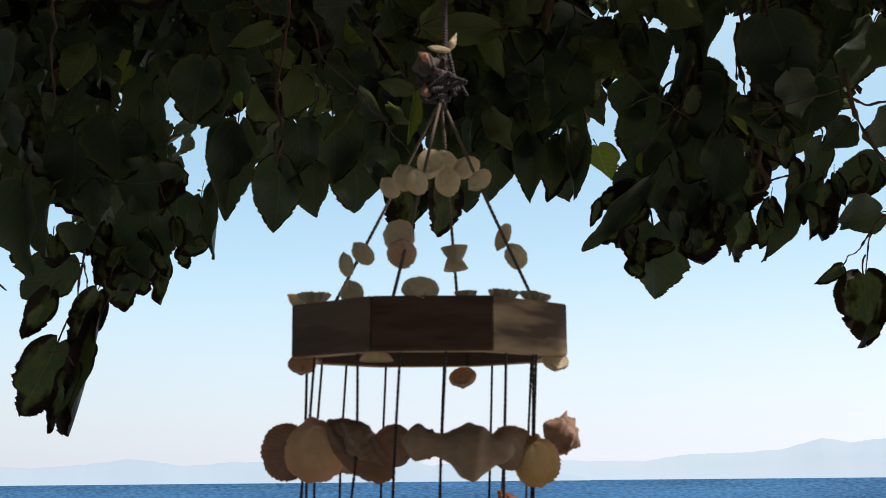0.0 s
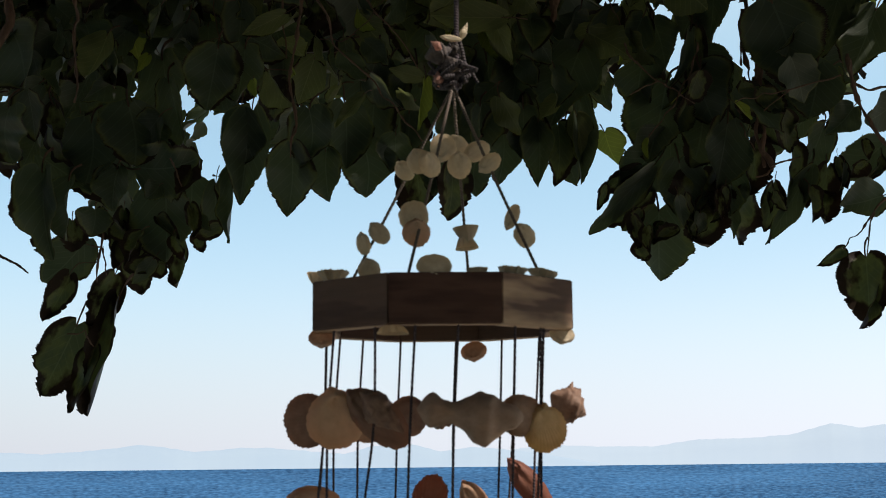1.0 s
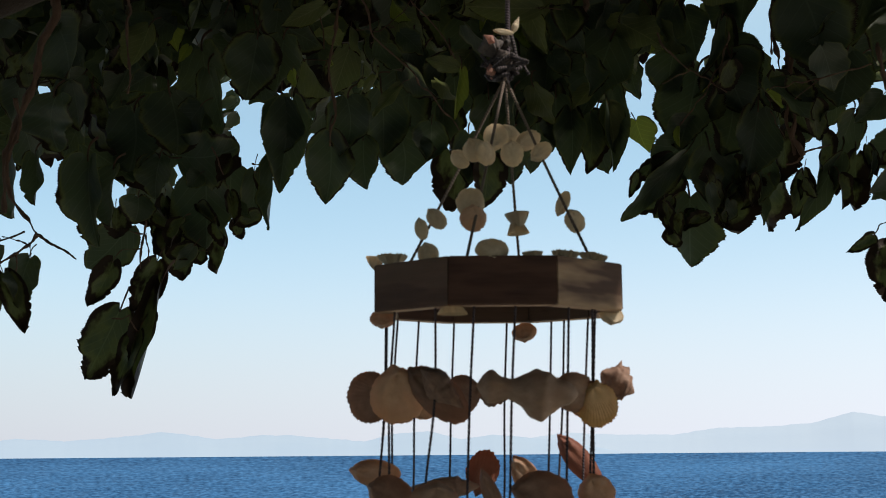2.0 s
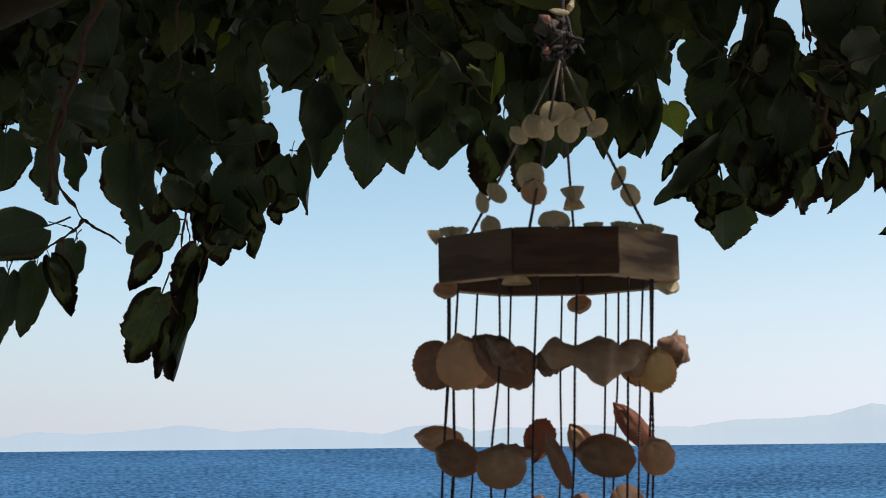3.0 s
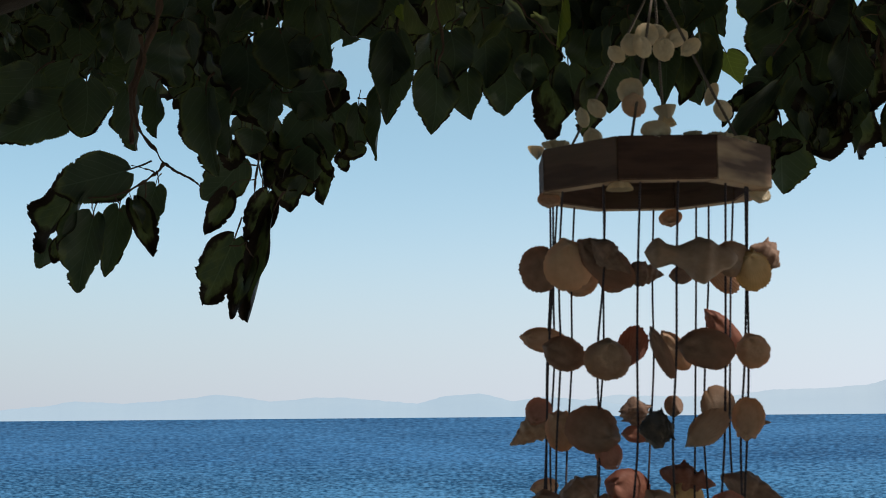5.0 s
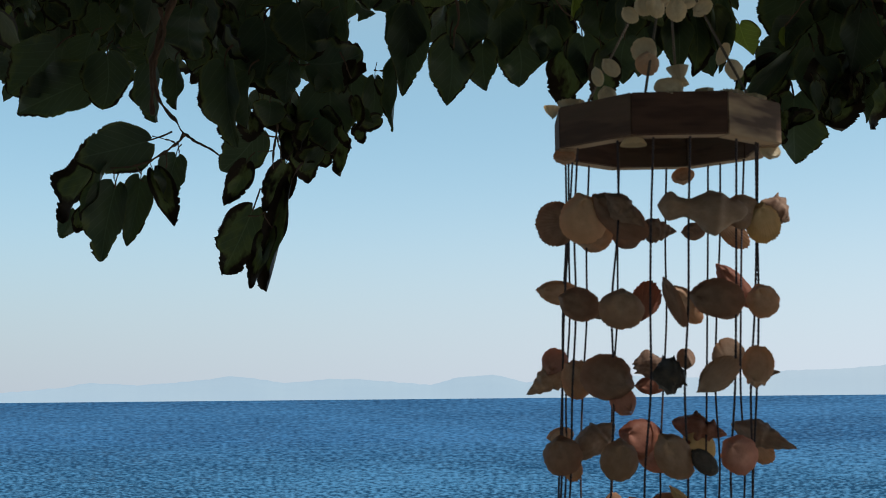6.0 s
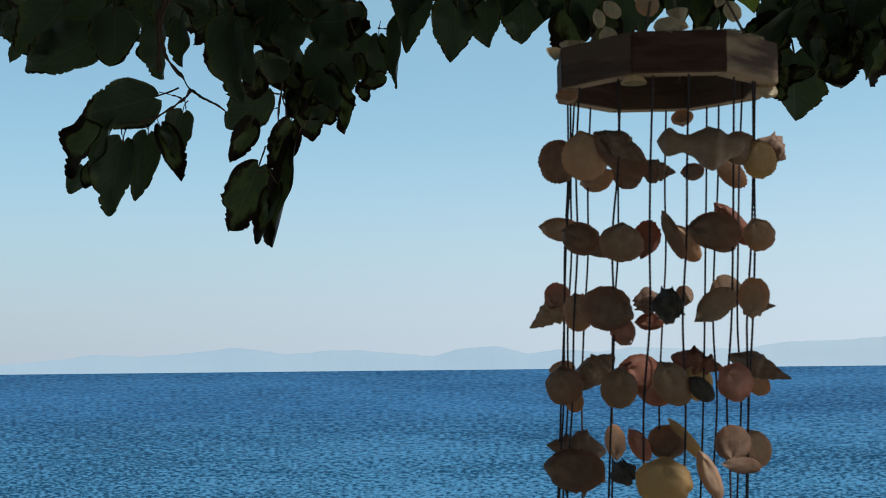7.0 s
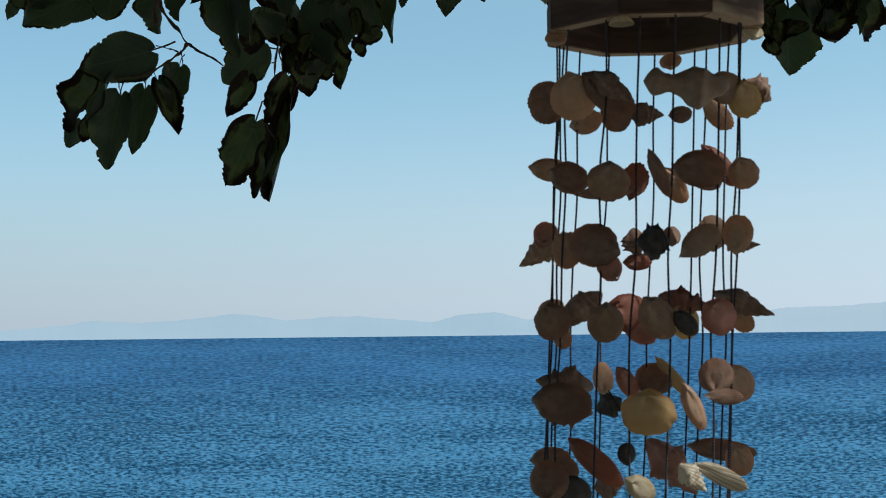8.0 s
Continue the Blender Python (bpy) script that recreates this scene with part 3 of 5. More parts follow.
part("limb", tube("limb", [(0.2, 0.26, 2.3), (0.5, 1.0, 2.62), (0.9, 1.9, 2.75), (1.5, 2.6, 2.7)], 0.07, 0.02, 12, BARK, 0.25), tree)
part("limb", tube("limb", [(0.26, 0.28, 2.4), (1.2, 0.2, 3.0), (2.6, 0.3, 3.3), (4.2, 0.5, 3.4)], 0.08, 0.02, 12, BARK, 0.25), tree)
for _p in ([(0.26, 0.28, 2.4), (0.9, -0.3, 3.0), (1.8, -1.0, 3.5), (2.7, -1.5, 3.7)], [(0.2, 0.22, 2.3), (-0.3, -0.5, 2.9), (-0.5, -1.4, 3.3), (-0.4, -2.2, 3.5)],
           [(0.28, 0.3, 2.45), (1.0, 0.5, 3.3), (2.0, 0.8, 3.8), (3.2, 0.9, 4.0)]):
    part("limb", tube("limb", _p, 0.075, 0.02, 12, BARK, 0.25), tree)

twig("twig", [(-0.813, 1.070, 3.116), (-0.818, 1.070, 3.015), (-0.815, 1.070, 2.948), (-0.799, 1.070, 2.917), (-0.777, 1.070, 2.892), (-0.761, 1.070, 2.867)], 0.0042, 0.0026)
twig("branch", [(-0.758, 1.09, 3.321), (-0.778, 1.09, 3.222), (-0.801, 1.09, 3.114), (-0.823, 1.09, 3.045), (-0.829, 1.09, 2.965), (-0.828, 1.09, 2.91)], 0.0075, 0.0032)
twig("twig", [(-0.758, 1.060, 2.865), (-0.782, 1.060, 2.840), (-0.811, 1.060, 2.821), (-0.849, 1.060, 2.806), (-0.899, 1.060, 2.802)], 0.003, 0.0014)
twig("twig", [(-0.761, 1.070, 2.867), (-0.730, 1.070, 2.847), (-0.691, 1.070, 2.822)], 0.0028, 0.0014)
twig("twig", [(-0.849, 1.060, 2.806), (-0.840, 1.060, 2.790), (-0.833, 1.060, 2.774)], 0.0014, 0.001)
twig("twig", [(-0.793, 1.060, 2.833), (-0.791, 1.060, 2.813), (-0.792, 1.060, 2.800)], 0.0014, 0.001)
twig("twig", [(-0.771, 1.060, 2.851), (-0.768, 1.060, 2.834), (-0.766, 1.060, 2.821)], 0.0014, 0.001)
twig("twig", [(-0.895, 1.060, 2.802), (-0.891, 1.060, 2.782), (-0.888, 1.060, 2.765)], 0.0014, 0.001)
twig("twig", [(-0.776, 1.060, 2.848), (-0.795, 1.060, 2.855), (-0.820, 1.060, 2.862)], 0.0014, 0.001)
twig("twig", [(-0.623, 1.300, 2.980), (-0.628, 1.300, 2.932), (-0.635, 1.300, 2.884), (-0.636, 1.300, 2.840)], 0.003, 0.0016)
twig("twig", [(-0.627, 1.300, 2.910), (-0.621, 1.300, 2.877), (-0.618, 1.300, 2.852)], 0.0016, 0.001)
twig("twig", [(-0.630, 1.300, 2.908), (-0.645, 1.300, 2.910), (-0.659, 1.300, 2.914)], 0.0016, 0.001)
twig("twig", [(-0.633, 1.300, 2.881), (-0.647, 1.300, 2.878), (-0.669, 1.300, 2.877)], 0.0014, 0.001)
twig("twig", [(-0.688, 1.300, 2.743), (-0.654, 1.300, 2.749), (-0.646, 1.300, 2.730), (-0.637, 1.300, 2.718)], 0.0014, 0.001)
twig("twig", [(-0.483, 1.200, 3.056), (-0.471, 1.200, 3.032), (-0.460, 1.200, 3.002)], 0.0016, 0.001)
twig("branch", [(0.688, 1.36, 3.488), (0.674, 1.36, 3.379), (0.663, 1.36, 3.296), (0.664, 1.36, 3.214), (0.652, 1.36, 3.143), (0.665, 1.36, 3.07)], 0.0062, 0.003)
twig("twig", [(0.651, 1.34, 3.467), (0.642, 1.34, 3.396), (0.629, 1.34, 3.336), (0.624, 1.34, 3.276)], 0.0042, 0.003)
twig("vine", [(-0.238, 1.100, 3.381), (-0.239, 1.100, 3.276), (-0.248, 1.100, 3.213), (-0.246, 1.100, 3.131), (-0.241, 1.100, 3.080), (-0.250, 1.100, 3.030)], 0.0037, 0.0016)
twig("vine", [(-0.473, 0.550, 3.142), (-0.471, 0.550, 3.081), (-0.473, 0.550, 3.028), (-0.468, 0.550, 2.990), (-0.471, 0.550, 2.964)], 0.0025, 0.0012)
twig("vine", [(-0.198, 1.000, 3.287), (-0.169, 1.000, 3.208), (-0.121, 1.000, 3.159), (-0.084, 1.000, 3.110), (-0.046, 1.000, 3.066), (-0.017, 1.000, 3.031)], 0.0020, 0.0012)
twig("vine", [(-0.132, 1.000, 3.318), (-0.094, 1.000, 3.258), (-0.046, 1.000, 3.203), (-0.023, 1.000, 3.159)], 0.0018, 0.0009)
twig("vine", [(-0.301, 1.300, 3.444), (-0.291, 1.300, 3.352), (-0.283, 1.300, 3.283)], 0.0022, 0.0013)
twig("branch", [(0.681, 1.350, 3.493), (0.663, 1.350, 3.373), (0.662, 1.350, 3.255), (0.666, 1.350, 3.174), (0.659, 1.350, 3.106), (0.679, 1.350, 3.066)], 0.008, 0.004)
twig("branch", [(0.288, 1.400, 3.513), (0.257, 1.400, 3.427), (0.227, 1.400, 3.367)], 0.011, 0.006)
twig("twig", [(0.670, 1.320, 3.058), (0.658, 1.320, 3.047), (0.636, 1.320, 3.042)], 0.0022, 0.0012)
twig("twig", [(0.664, 1.320, 3.062), (0.704, 1.320, 3.075), (0.726, 1.320, 3.081)], 0.0022, 0.0012)
twig("twig", [(0.789, 1.200, 3.250), (0.799, 1.200, 3.173), (0.822, 1.200, 3.119), (0.864, 1.200, 3.055)], 0.005, 0.003)
twig("twig", [(0.795, 1.200, 3.195), (0.826, 1.200, 3.179), (0.874, 1.200, 3.186)], 0.0028, 0.0016)
twig("twig", [(0.842, 1.200, 2.971), (0.813, 1.200, 2.939), (0.791, 1.200, 2.908)], 0.0024, 0.0014)
twig("twig", [(0.823, 1.210, 2.946), (0.809, 1.210, 2.905), (0.802, 1.210, 2.864)], 0.0018, 0.001)
twig("twig", [(0.794, 1.210, 2.910), (0.773, 1.210, 2.898), (0.760, 1.210, 2.877)], 0.0014, 0.001)
twig("twig", [(-0.433, 1.360, 3.062), (-0.417, 1.360, 3.060), (-0.398, 1.360, 3.057)], 0.0016, 0.001)
twig("branch", [(0.638, 1.350, 3.397), (0.632, 1.350, 3.326), (0.642, 1.350, 3.273)], 0.006, 0.005)
leaf((0.465, 1.434, 3.001), (0.456, 1.433, 2.849), 0.146, -22, GREEN)
leaf((0.449, 1.425, 3.084), (0.309, 1.442, 2.952), 0.057, -14, GREEN)
leaf((0.438, 1.468, 3.062), (0.353, 1.469, 2.970), 0.084, -9, BURNT)
leaf((0.552, 1.437, 3.078), (0.550, 1.427, 2.910), 0.140, -25, BURNT)
leaf((0.655, 1.477, 3.050), (0.631, 1.489, 2.931), 0.113, -25, BURNT)
leaf((0.618, 1.468, 3.109), (0.597, 1.460, 2.967), 0.100, -8, GREEN)
leaf((0.716, 1.472, 3.061), (0.690, 1.476, 2.960), 0.052, 6, BURNT)
leaf((0.763, 1.390, 3.071), (0.667, 1.389, 2.916), 0.039, -8, GREEN)
leaf((0.812, 1.425, 3.084), (0.794, 1.417, 2.955), 0.071, 4, BURNT)
leaf((0.944, 1.462, 3.141), (0.824, 1.463, 3.062), 0.092, 26, GREEN)
leaf((0.902, 1.375, 3.014), (0.804, 1.361, 2.992), 0.085, 15, GREEN)
leaf((0.814, 1.368, 2.906), (0.761, 1.367, 2.870), 0.034, -6, BURNT)
leaf((0.873, 1.410, 2.897), (0.864, 1.396, 2.750), 0.116, 22, BURNT)
leaf((0.895, 1.390, 2.839), (0.833, 1.379, 2.743), 0.042, -14, BURNT)
leaf((0.431, 1.458, 3.092), (0.340, 1.455, 3.042), 0.047, 8, BURNT)
leaf((0.489, 1.455, 3.152), (0.379, 1.439, 3.047), 0.123, -27, GREEN)
leaf((0.509, 1.424, 3.099), (0.515, 1.427, 2.961), 0.112, -11, GREEN)
leaf((0.373, 1.522, 3.190), (0.397, 1.509, 3.110), 0.078, -12, YELLOW_LIT)
leaf((0.314, 1.448, 3.239), (0.302, 1.431, 3.046), 0.055, -13, GREEN)
leaf((0.285, 1.478, 3.184), (0.304, 1.496, 3.063), 0.088, 23, GREEN)
leaf((0.221, 1.421, 3.187), (0.213, 1.407, 3.046), 0.078, 12, GREEN)
leaf((0.267, 1.459, 3.191), (0.261, 1.447, 3.056), 0.071, -11, BURNT)
leaf((0.151, 1.447, 3.183), (0.139, 1.451, 3.056), 0.081, -10, GREEN)
leaf((0.192, 1.430, 3.216), (0.184, 1.428, 3.105), 0.081, -13, GREEN)
leaf((0.492, 1.442, 3.267), (0.447, 1.445, 3.096), 0.140, 29, GREEN)
leaf((0.574, 1.446, 3.244), (0.526, 1.435, 3.077), 0.143, -15, GREEN)
leaf((0.613, 1.424, 3.182), (0.575, 1.427, 3.040), 0.120, -23, GREEN)
leaf((0.684, 1.478, 3.154), (0.659, 1.482, 3.033), 0.085, -18, BURNT)
leaf((0.755, 1.439, 3.458), (0.740, 1.440, 3.263), 0.144, -7, GREEN)
leaf((0.563, 1.466, 3.347), (0.628, 1.454, 3.240), 0.114, 20, GREEN)
leaf((0.837, 1.432, 3.301), (0.724, 1.414, 3.202), 0.114, 14, GREEN)
leaf((0.819, 1.445, 3.178), (0.766, 1.442, 3.069), 0.060, -20, GREEN)
leaf((0.836, 1.433, 3.211), (0.881, 1.423, 3.164), 0.049, -4, BURNT)
leaf((0.982, 1.435, 3.235), (0.888, 1.431, 3.181), 0.095, -24, GREEN)
leaf((0.383, 1.436, 3.429), (0.338, 1.453, 3.289), 0.077, 5, GREEN)
leaf((0.449, 1.454, 3.327), (0.438, 1.460, 3.206), 0.097, 29, GREEN)
leaf((0.456, 1.472, 3.430), (0.397, 1.456, 3.340), 0.090, -16, GREEN)
leaf((0.531, 1.363, 3.359), (0.490, 1.369, 3.237), 0.037, -12, GREEN)
leaf((0.608, 1.468, 3.515), (0.584, 1.469, 3.348), 0.097, 25, GREEN)
leaf((0.885, 1.459, 3.503), (0.814, 1.455, 3.317), 0.087, 12, GREEN)
leaf((0.949, 1.450, 3.436), (0.879, 1.457, 3.280), 0.109, 29, GREEN)
leaf((0.748, 1.423, 3.133), (0.721, 1.413, 3.030), 0.056, -23, BURNT)
leaf((0.563, 1.471, 3.452), (0.529, 1.470, 3.376), 0.101, -21, GREEN)
leaf((0.675, 1.448, 3.268), (0.723, 1.437, 3.131), 0.090, 28, BURNT)
leaf((-0.262, 1.220, 3.085), (-0.273, 1.235, 2.949), 0.104, -4, GREEN)
leaf((-0.199, 1.227, 3.075), (-0.197, 1.229, 2.977), 0.081, 26, GREEN)
leaf((-0.132, 1.273, 3.106), (-0.125, 1.277, 2.995), 0.117, -8, GREEN)
leaf((-0.032, 1.269, 3.060), (-0.029, 1.267, 2.935), 0.083, 27, BURNT)
leaf((0.039, 1.225, 3.048), (0.032, 1.239, 2.938), 0.070, -16, BURNT)
leaf((0.005, 1.256, 3.090), (0.004, 1.240, 2.981), 0.086, -5, GREEN)
leaf((-0.068, 1.273, 3.117), (-0.079, 1.267, 3.037), 0.075, -11, GREEN)
leaf((0.087, 1.224, 3.075), (0.083, 1.236, 2.985), 0.087, 13, GREEN)
leaf((-0.359, 1.239, 3.157), (-0.376, 1.253, 3.039), 0.093, -23, GREEN)
leaf((-0.340, 1.244, 3.158), (-0.361, 1.249, 2.975), 0.086, -6, GREEN)
leaf((-0.375, 1.273, 3.063), (-0.393, 1.282, 2.908), 0.045, 14, GREEN)
leaf((-0.025, 1.497, 3.328), (-0.020, 1.514, 3.182), 0.133, -20, GREEN)
leaf((0.051, 1.519, 3.348), (0.046, 1.505, 3.177), 0.138, -24, GREEN)
leaf((0.124, 1.522, 3.340), (0.116, 1.516, 3.174), 0.136, -22, GREEN)
leaf((-0.086, 1.522, 3.341), (-0.099, 1.538, 3.194), 0.132, 18, GREEN)
leaf((0.194, 1.513, 3.351), (0.183, 1.497, 3.184), 0.134, -20, GREEN)
leaf((0.012, 1.537, 3.438), (0.014, 1.537, 3.297), 0.133, 17, GREEN)
leaf((-0.115, 1.395, 3.226), (-0.122, 1.405, 3.105), 0.107, 13, GREEN)
leaf((0.052, 1.449, 3.220), (0.044, 1.454, 3.100), 0.106, -21, GREEN)
leaf((0.101, 1.389, 3.206), (0.102, 1.392, 3.084), 0.105, 24, GREEN)
leaf((-0.044, 1.446, 3.212), (-0.052, 1.444, 3.096), 0.099, 19, GREEN)
leaf((-0.229, 1.228, 3.155), (-0.231, 1.222, 3.033), 0.111, 29, GREEN)
leaf((-0.164, 1.246, 3.171), (-0.166, 1.251, 3.040), 0.105, -21, GREEN)
leaf((-0.537, 1.417, 3.046), (-0.529, 1.429, 2.895), 0.138, 9, GREEN, True)
leaf((-0.605, 1.480, 2.970), (-0.597, 1.486, 2.837), 0.103, -6, BURNT)
leaf((-0.516, 1.494, 2.954), (-0.521, 1.487, 2.850), 0.056, 21, BURNT)
leaf((-0.631, 1.458, 3.011), (-0.648, 1.459, 2.887), 0.057, -19, BURNT)
leaf((-0.498, 1.485, 3.086), (-0.511, 1.498, 2.984), 0.095, -24, GREEN, True)
leaf((-0.441, 1.447, 3.065), (-0.453, 1.467, 2.946), 0.050, -8, GREEN, True)
leaf((-0.483, 1.480, 2.972), (-0.473, 1.498, 2.930), 0.036, -23, BURNT)
leaf((-0.557, 1.447, 2.934), (-0.544, 1.457, 2.868), 0.055, 21, BURNT)
leaf((-0.650, 1.477, 3.065), (-0.636, 1.485, 2.950), 0.111, 26, GREEN, True)
leaf((-0.694, 1.323, 2.964), (-0.696, 1.331, 2.902), 0.060, -27, BURNT)
leaf((-0.642, 1.289, 2.979), (-0.649, 1.290, 2.925), 0.073, -23, GREEN, True)
leaf((-0.564, 1.302, 3.062), (-0.446, 1.298, 3.076), 0.115, 27, GREEN, True)
leaf((-0.657, 1.294, 3.153), (-0.662, 1.291, 3.021), 0.142, 11, GREEN, True)
leaf((-0.581, 1.271, 3.179), (-0.565, 1.269, 3.051), 0.130, -27, GREEN, True)
leaf((-0.513, 1.304, 3.237), (-0.484, 1.299, 3.092), 0.080, 14, GREEN, True)
leaf((-0.412, 1.272, 3.296), (-0.437, 1.290, 3.171), 0.107, -15, GREEN, True)
leaf((-0.365, 1.308, 3.307), (-0.375, 1.300, 3.189), 0.111, 19, GREEN, True)
leaf((-0.600, 1.275, 3.055), (-0.614, 1.281, 2.974), 0.077, 16, GREEN, True)
leaf((-0.524, 1.299, 3.027), (-0.547, 1.288, 3.000), 0.044, -7, GREEN, True)
leaf((0.133, 1.138, 3.303), (-0.004, 1.150, 3.315), 0.061, -8, LIT_LEAF)
leaf((0.110, 1.161, 3.323), (0.151, 1.151, 3.214), 0.041, 4, LIT_LEAF)
leaf((-0.017, 1.165, 3.198), (-0.079, 1.158, 3.213), 0.031, -4, LIT_LEAF)
leaf((-0.011, 1.127, 3.179), (-0.028, 1.133, 3.083), 0.030, -26, YELLOW_LIT)
leaf((-0.272, 1.157, 3.319), (-0.354, 1.163, 3.282), 0.040, -23, LIT_LEAF)
leaf((0.301, 1.427, 3.199), (0.315, 1.435, 3.086), 0.051, -18, LIT_LEAF)
leaf((-0.557, 1.313, 3.294), (-0.577, 1.300, 3.252), 0.025, -17, YELLOW_LIT)
leaf((-0.328, 1.171, 3.195), (-0.319, 1.166, 3.159), 0.022, 17, YELLOW_LIT)
leaf((-0.630, 1.280, 3.324), (-0.670, 1.281, 3.233), 0.078, 17, LIT_LEAF)
leaf((-0.126, 1.138, 3.153), (-0.177, 1.134, 3.092), 0.027, 12, LIT_LEAF)
leaf((-0.686, 1.395, 2.942), (-0.771, 1.402, 2.855), 0.091, -11, GREEN, True)
leaf((-0.706, 1.358, 2.863), (-0.751, 1.343, 2.766), 0.063, -6, BURNT)
leaf((-0.630, 1.407, 2.871), (-0.680, 1.409, 2.765), 0.076, -10, BURNT)
leaf((-0.699, 1.399, 2.770), (-0.763, 1.397, 2.626), 0.113, -27, BURNT)
leaf((-0.617, 1.394, 2.816), (-0.663, 1.381, 2.580), 0.044, 12, BURNT)
leaf((-0.651, 1.362, 2.721), (-0.696, 1.367, 2.592), 0.053, -6, BURNT)
leaf((-0.643, 1.425, 2.774), (-0.651, 1.438, 2.721), 0.053, 28, BURNT)
leaf((-0.828, 1.055, 2.851), (-0.965, 1.043, 2.824), 0.096, -25, GREEN, True)
leaf((-0.948, 1.125, 2.831), (-1.032, 1.124, 2.711), 0.087, 24, BURNT)
leaf((-1.011, 1.160, 2.740), (-1.034, 1.176, 2.684), 0.040, -27, GREEN, True)
leaf((-0.982, 1.143, 2.737), (-0.991, 1.144, 2.688), 0.033, -19, BURNT)
leaf((-0.908, 1.069, 2.812), (-0.946, 1.056, 2.694), 0.035, 28, GREEN, True)
leaf((-0.894, 1.073, 2.768), (-0.926, 1.080, 2.624), 0.076, -5, GREEN, True)
leaf((-0.856, 1.110, 2.788), (-0.875, 1.095, 2.657), 0.059, -22, GREEN, True)
leaf((-0.787, 1.109, 2.832), (-0.799, 1.098, 2.739), 0.055, -5, GREEN, True)
leaf((-0.826, 1.096, 2.800), (-0.789, 1.115, 2.691), 0.057, -27, BURNT)
leaf((-0.948, 1.171, 3.054), (-0.949, 1.161, 2.933), 0.093, -9, GREEN, True)
leaf((-0.874, 1.214, 3.041), (-0.861, 1.206, 2.922), 0.109, 25, GREEN, True)
leaf((-0.985, 1.193, 3.015), (-1.144, 1.190, 2.945), 0.106, 4, GREEN, True)
leaf((-0.826, 1.228, 3.050), (-0.816, 1.220, 2.946), 0.052, 18, GREEN, True)
leaf((-0.712, 1.182, 3.029), (-0.699, 1.171, 2.862), 0.084, 12, GREEN, True)
leaf((-0.668, 1.199, 3.016), (-0.677, 1.190, 2.901), 0.086, 28, GREEN, True)
leaf((-0.792, 1.215, 3.162), (-0.797, 1.232, 3.055), 0.121, 28, GREEN, True)
leaf((-1.061, 1.195, 3.080), (-1.159, 1.195, 2.984), 0.115, -10, GREEN, True)
leaf((0.590, 1.383, 3.035), (0.586, 1.390, 2.972), 0.027, 19, BURNT)
leaf((0.598, 1.447, 3.051), (0.597, 1.466, 3.006), 0.019, 6, BURNT)
leaf((0.510, 1.394, 2.974), (0.527, 1.412, 2.933), 0.031, -22, BURNT)
leaf((0.751, 1.352, 3.026), (0.758, 1.352, 2.955), 0.039, -27, BURNT)
leaf((0.890, 1.415, 3.140), (0.899, 1.418, 3.097), 0.025, 4, BURNT)
leaf((0.839, 1.396, 3.084), (0.832, 1.409, 3.029), 0.020, -10, GREEN)
leaf((0.571, 1.365, 3.021), (0.577, 1.368, 2.963), 0.022, 11, BURNT)
leaf((0.514, 1.396, 3.024), (0.527, 1.416, 2.965), 0.022, -21, BURNT)
leaf((0.552, 1.425, 3.024), (0.536, 1.438, 2.960), 0.040, -23, BURNT)
leaf((0.473, 1.431, 2.972), (0.445, 1.424, 2.923), 0.035, 4, BURNT)
leaf((0.411, 1.391, 2.927), (0.434, 1.377, 2.884), 0.035, 29, BURNT)
leaf((0.540, 1.395, 2.984), (0.528, 1.413, 2.933), 0.037, -28, GREEN)
leaf((0.935, 1.447, 3.117), (0.904, 1.437, 3.057), 0.025, -21, BURNT)
leaf((0.887, 1.405, 3.090), (0.846, 1.393, 3.057), 0.035, 6, BURNT)
leaf((0.419, 1.389, 2.989), (0.379, 1.389, 2.944), 0.039, 19, BURNT)
leaf((0.495, 1.404, 2.955), (0.448, 1.418, 2.929), 0.034, 23, BURNT)
leaf((0.575, 1.432, 3.042), (0.578, 1.426, 2.984), 0.026, -8, GREEN)
leaf((0.424, 1.358, 2.949), (0.425, 1.346, 2.899), 0.034, 18, BURNT)
leaf((0.791, 1.428, 3.029), (0.839, 1.430, 3.021), 0.031, 13, BURNT)
leaf((0.602, 1.415, 3.025), (0.557, 1.409, 2.964), 0.035, -8, BURNT)
leaf((0.698, 1.461, 3.042), (0.696, 1.445, 2.992), 0.019, -4, BURNT)
leaf((0.830, 1.405, 3.100), (0.845, 1.405, 3.033), 0.030, 28, BURNT)
leaf((0.403, 1.375, 2.976), (0.419, 1.387, 2.912), 0.034, 24, BURNT)
leaf((0.679, 1.346, 3.016), (0.701, 1.340, 2.975), 0.028, 20, BURNT)
leaf((0.491, 1.360, 3.012), (0.499, 1.369, 2.949), 0.033, -15, GREEN)
leaf((0.355, 1.422, 3.049), (0.335, 1.415, 2.994), 0.023, 9, BURNT)
leaf((0.847, 1.390, 3.024), (0.821, 1.389, 2.982), 0.040, -27, GREEN)
leaf((0.610, 1.420, 3.009), (0.616, 1.424, 2.937), 0.026, -8, GREEN)
leaf((0.611, 1.409, 3.040), (0.601, 1.390, 2.979), 0.037, -22, GREEN)
leaf((0.748, 1.401, 3.055), (0.750, 1.386, 2.987), 0.034, -20, BURNT)
leaf((0.687, 1.380, 3.042), (0.699, 1.373, 2.976), 0.026, -15, BURNT)
leaf((0.625, 1.432, 3.032), (0.603, 1.449, 2.998), 0.031, -22, GREEN)
leaf((-0.634, 1.392, 2.972), (-0.586, 1.385, 2.930), 0.037, 10, BURNT)
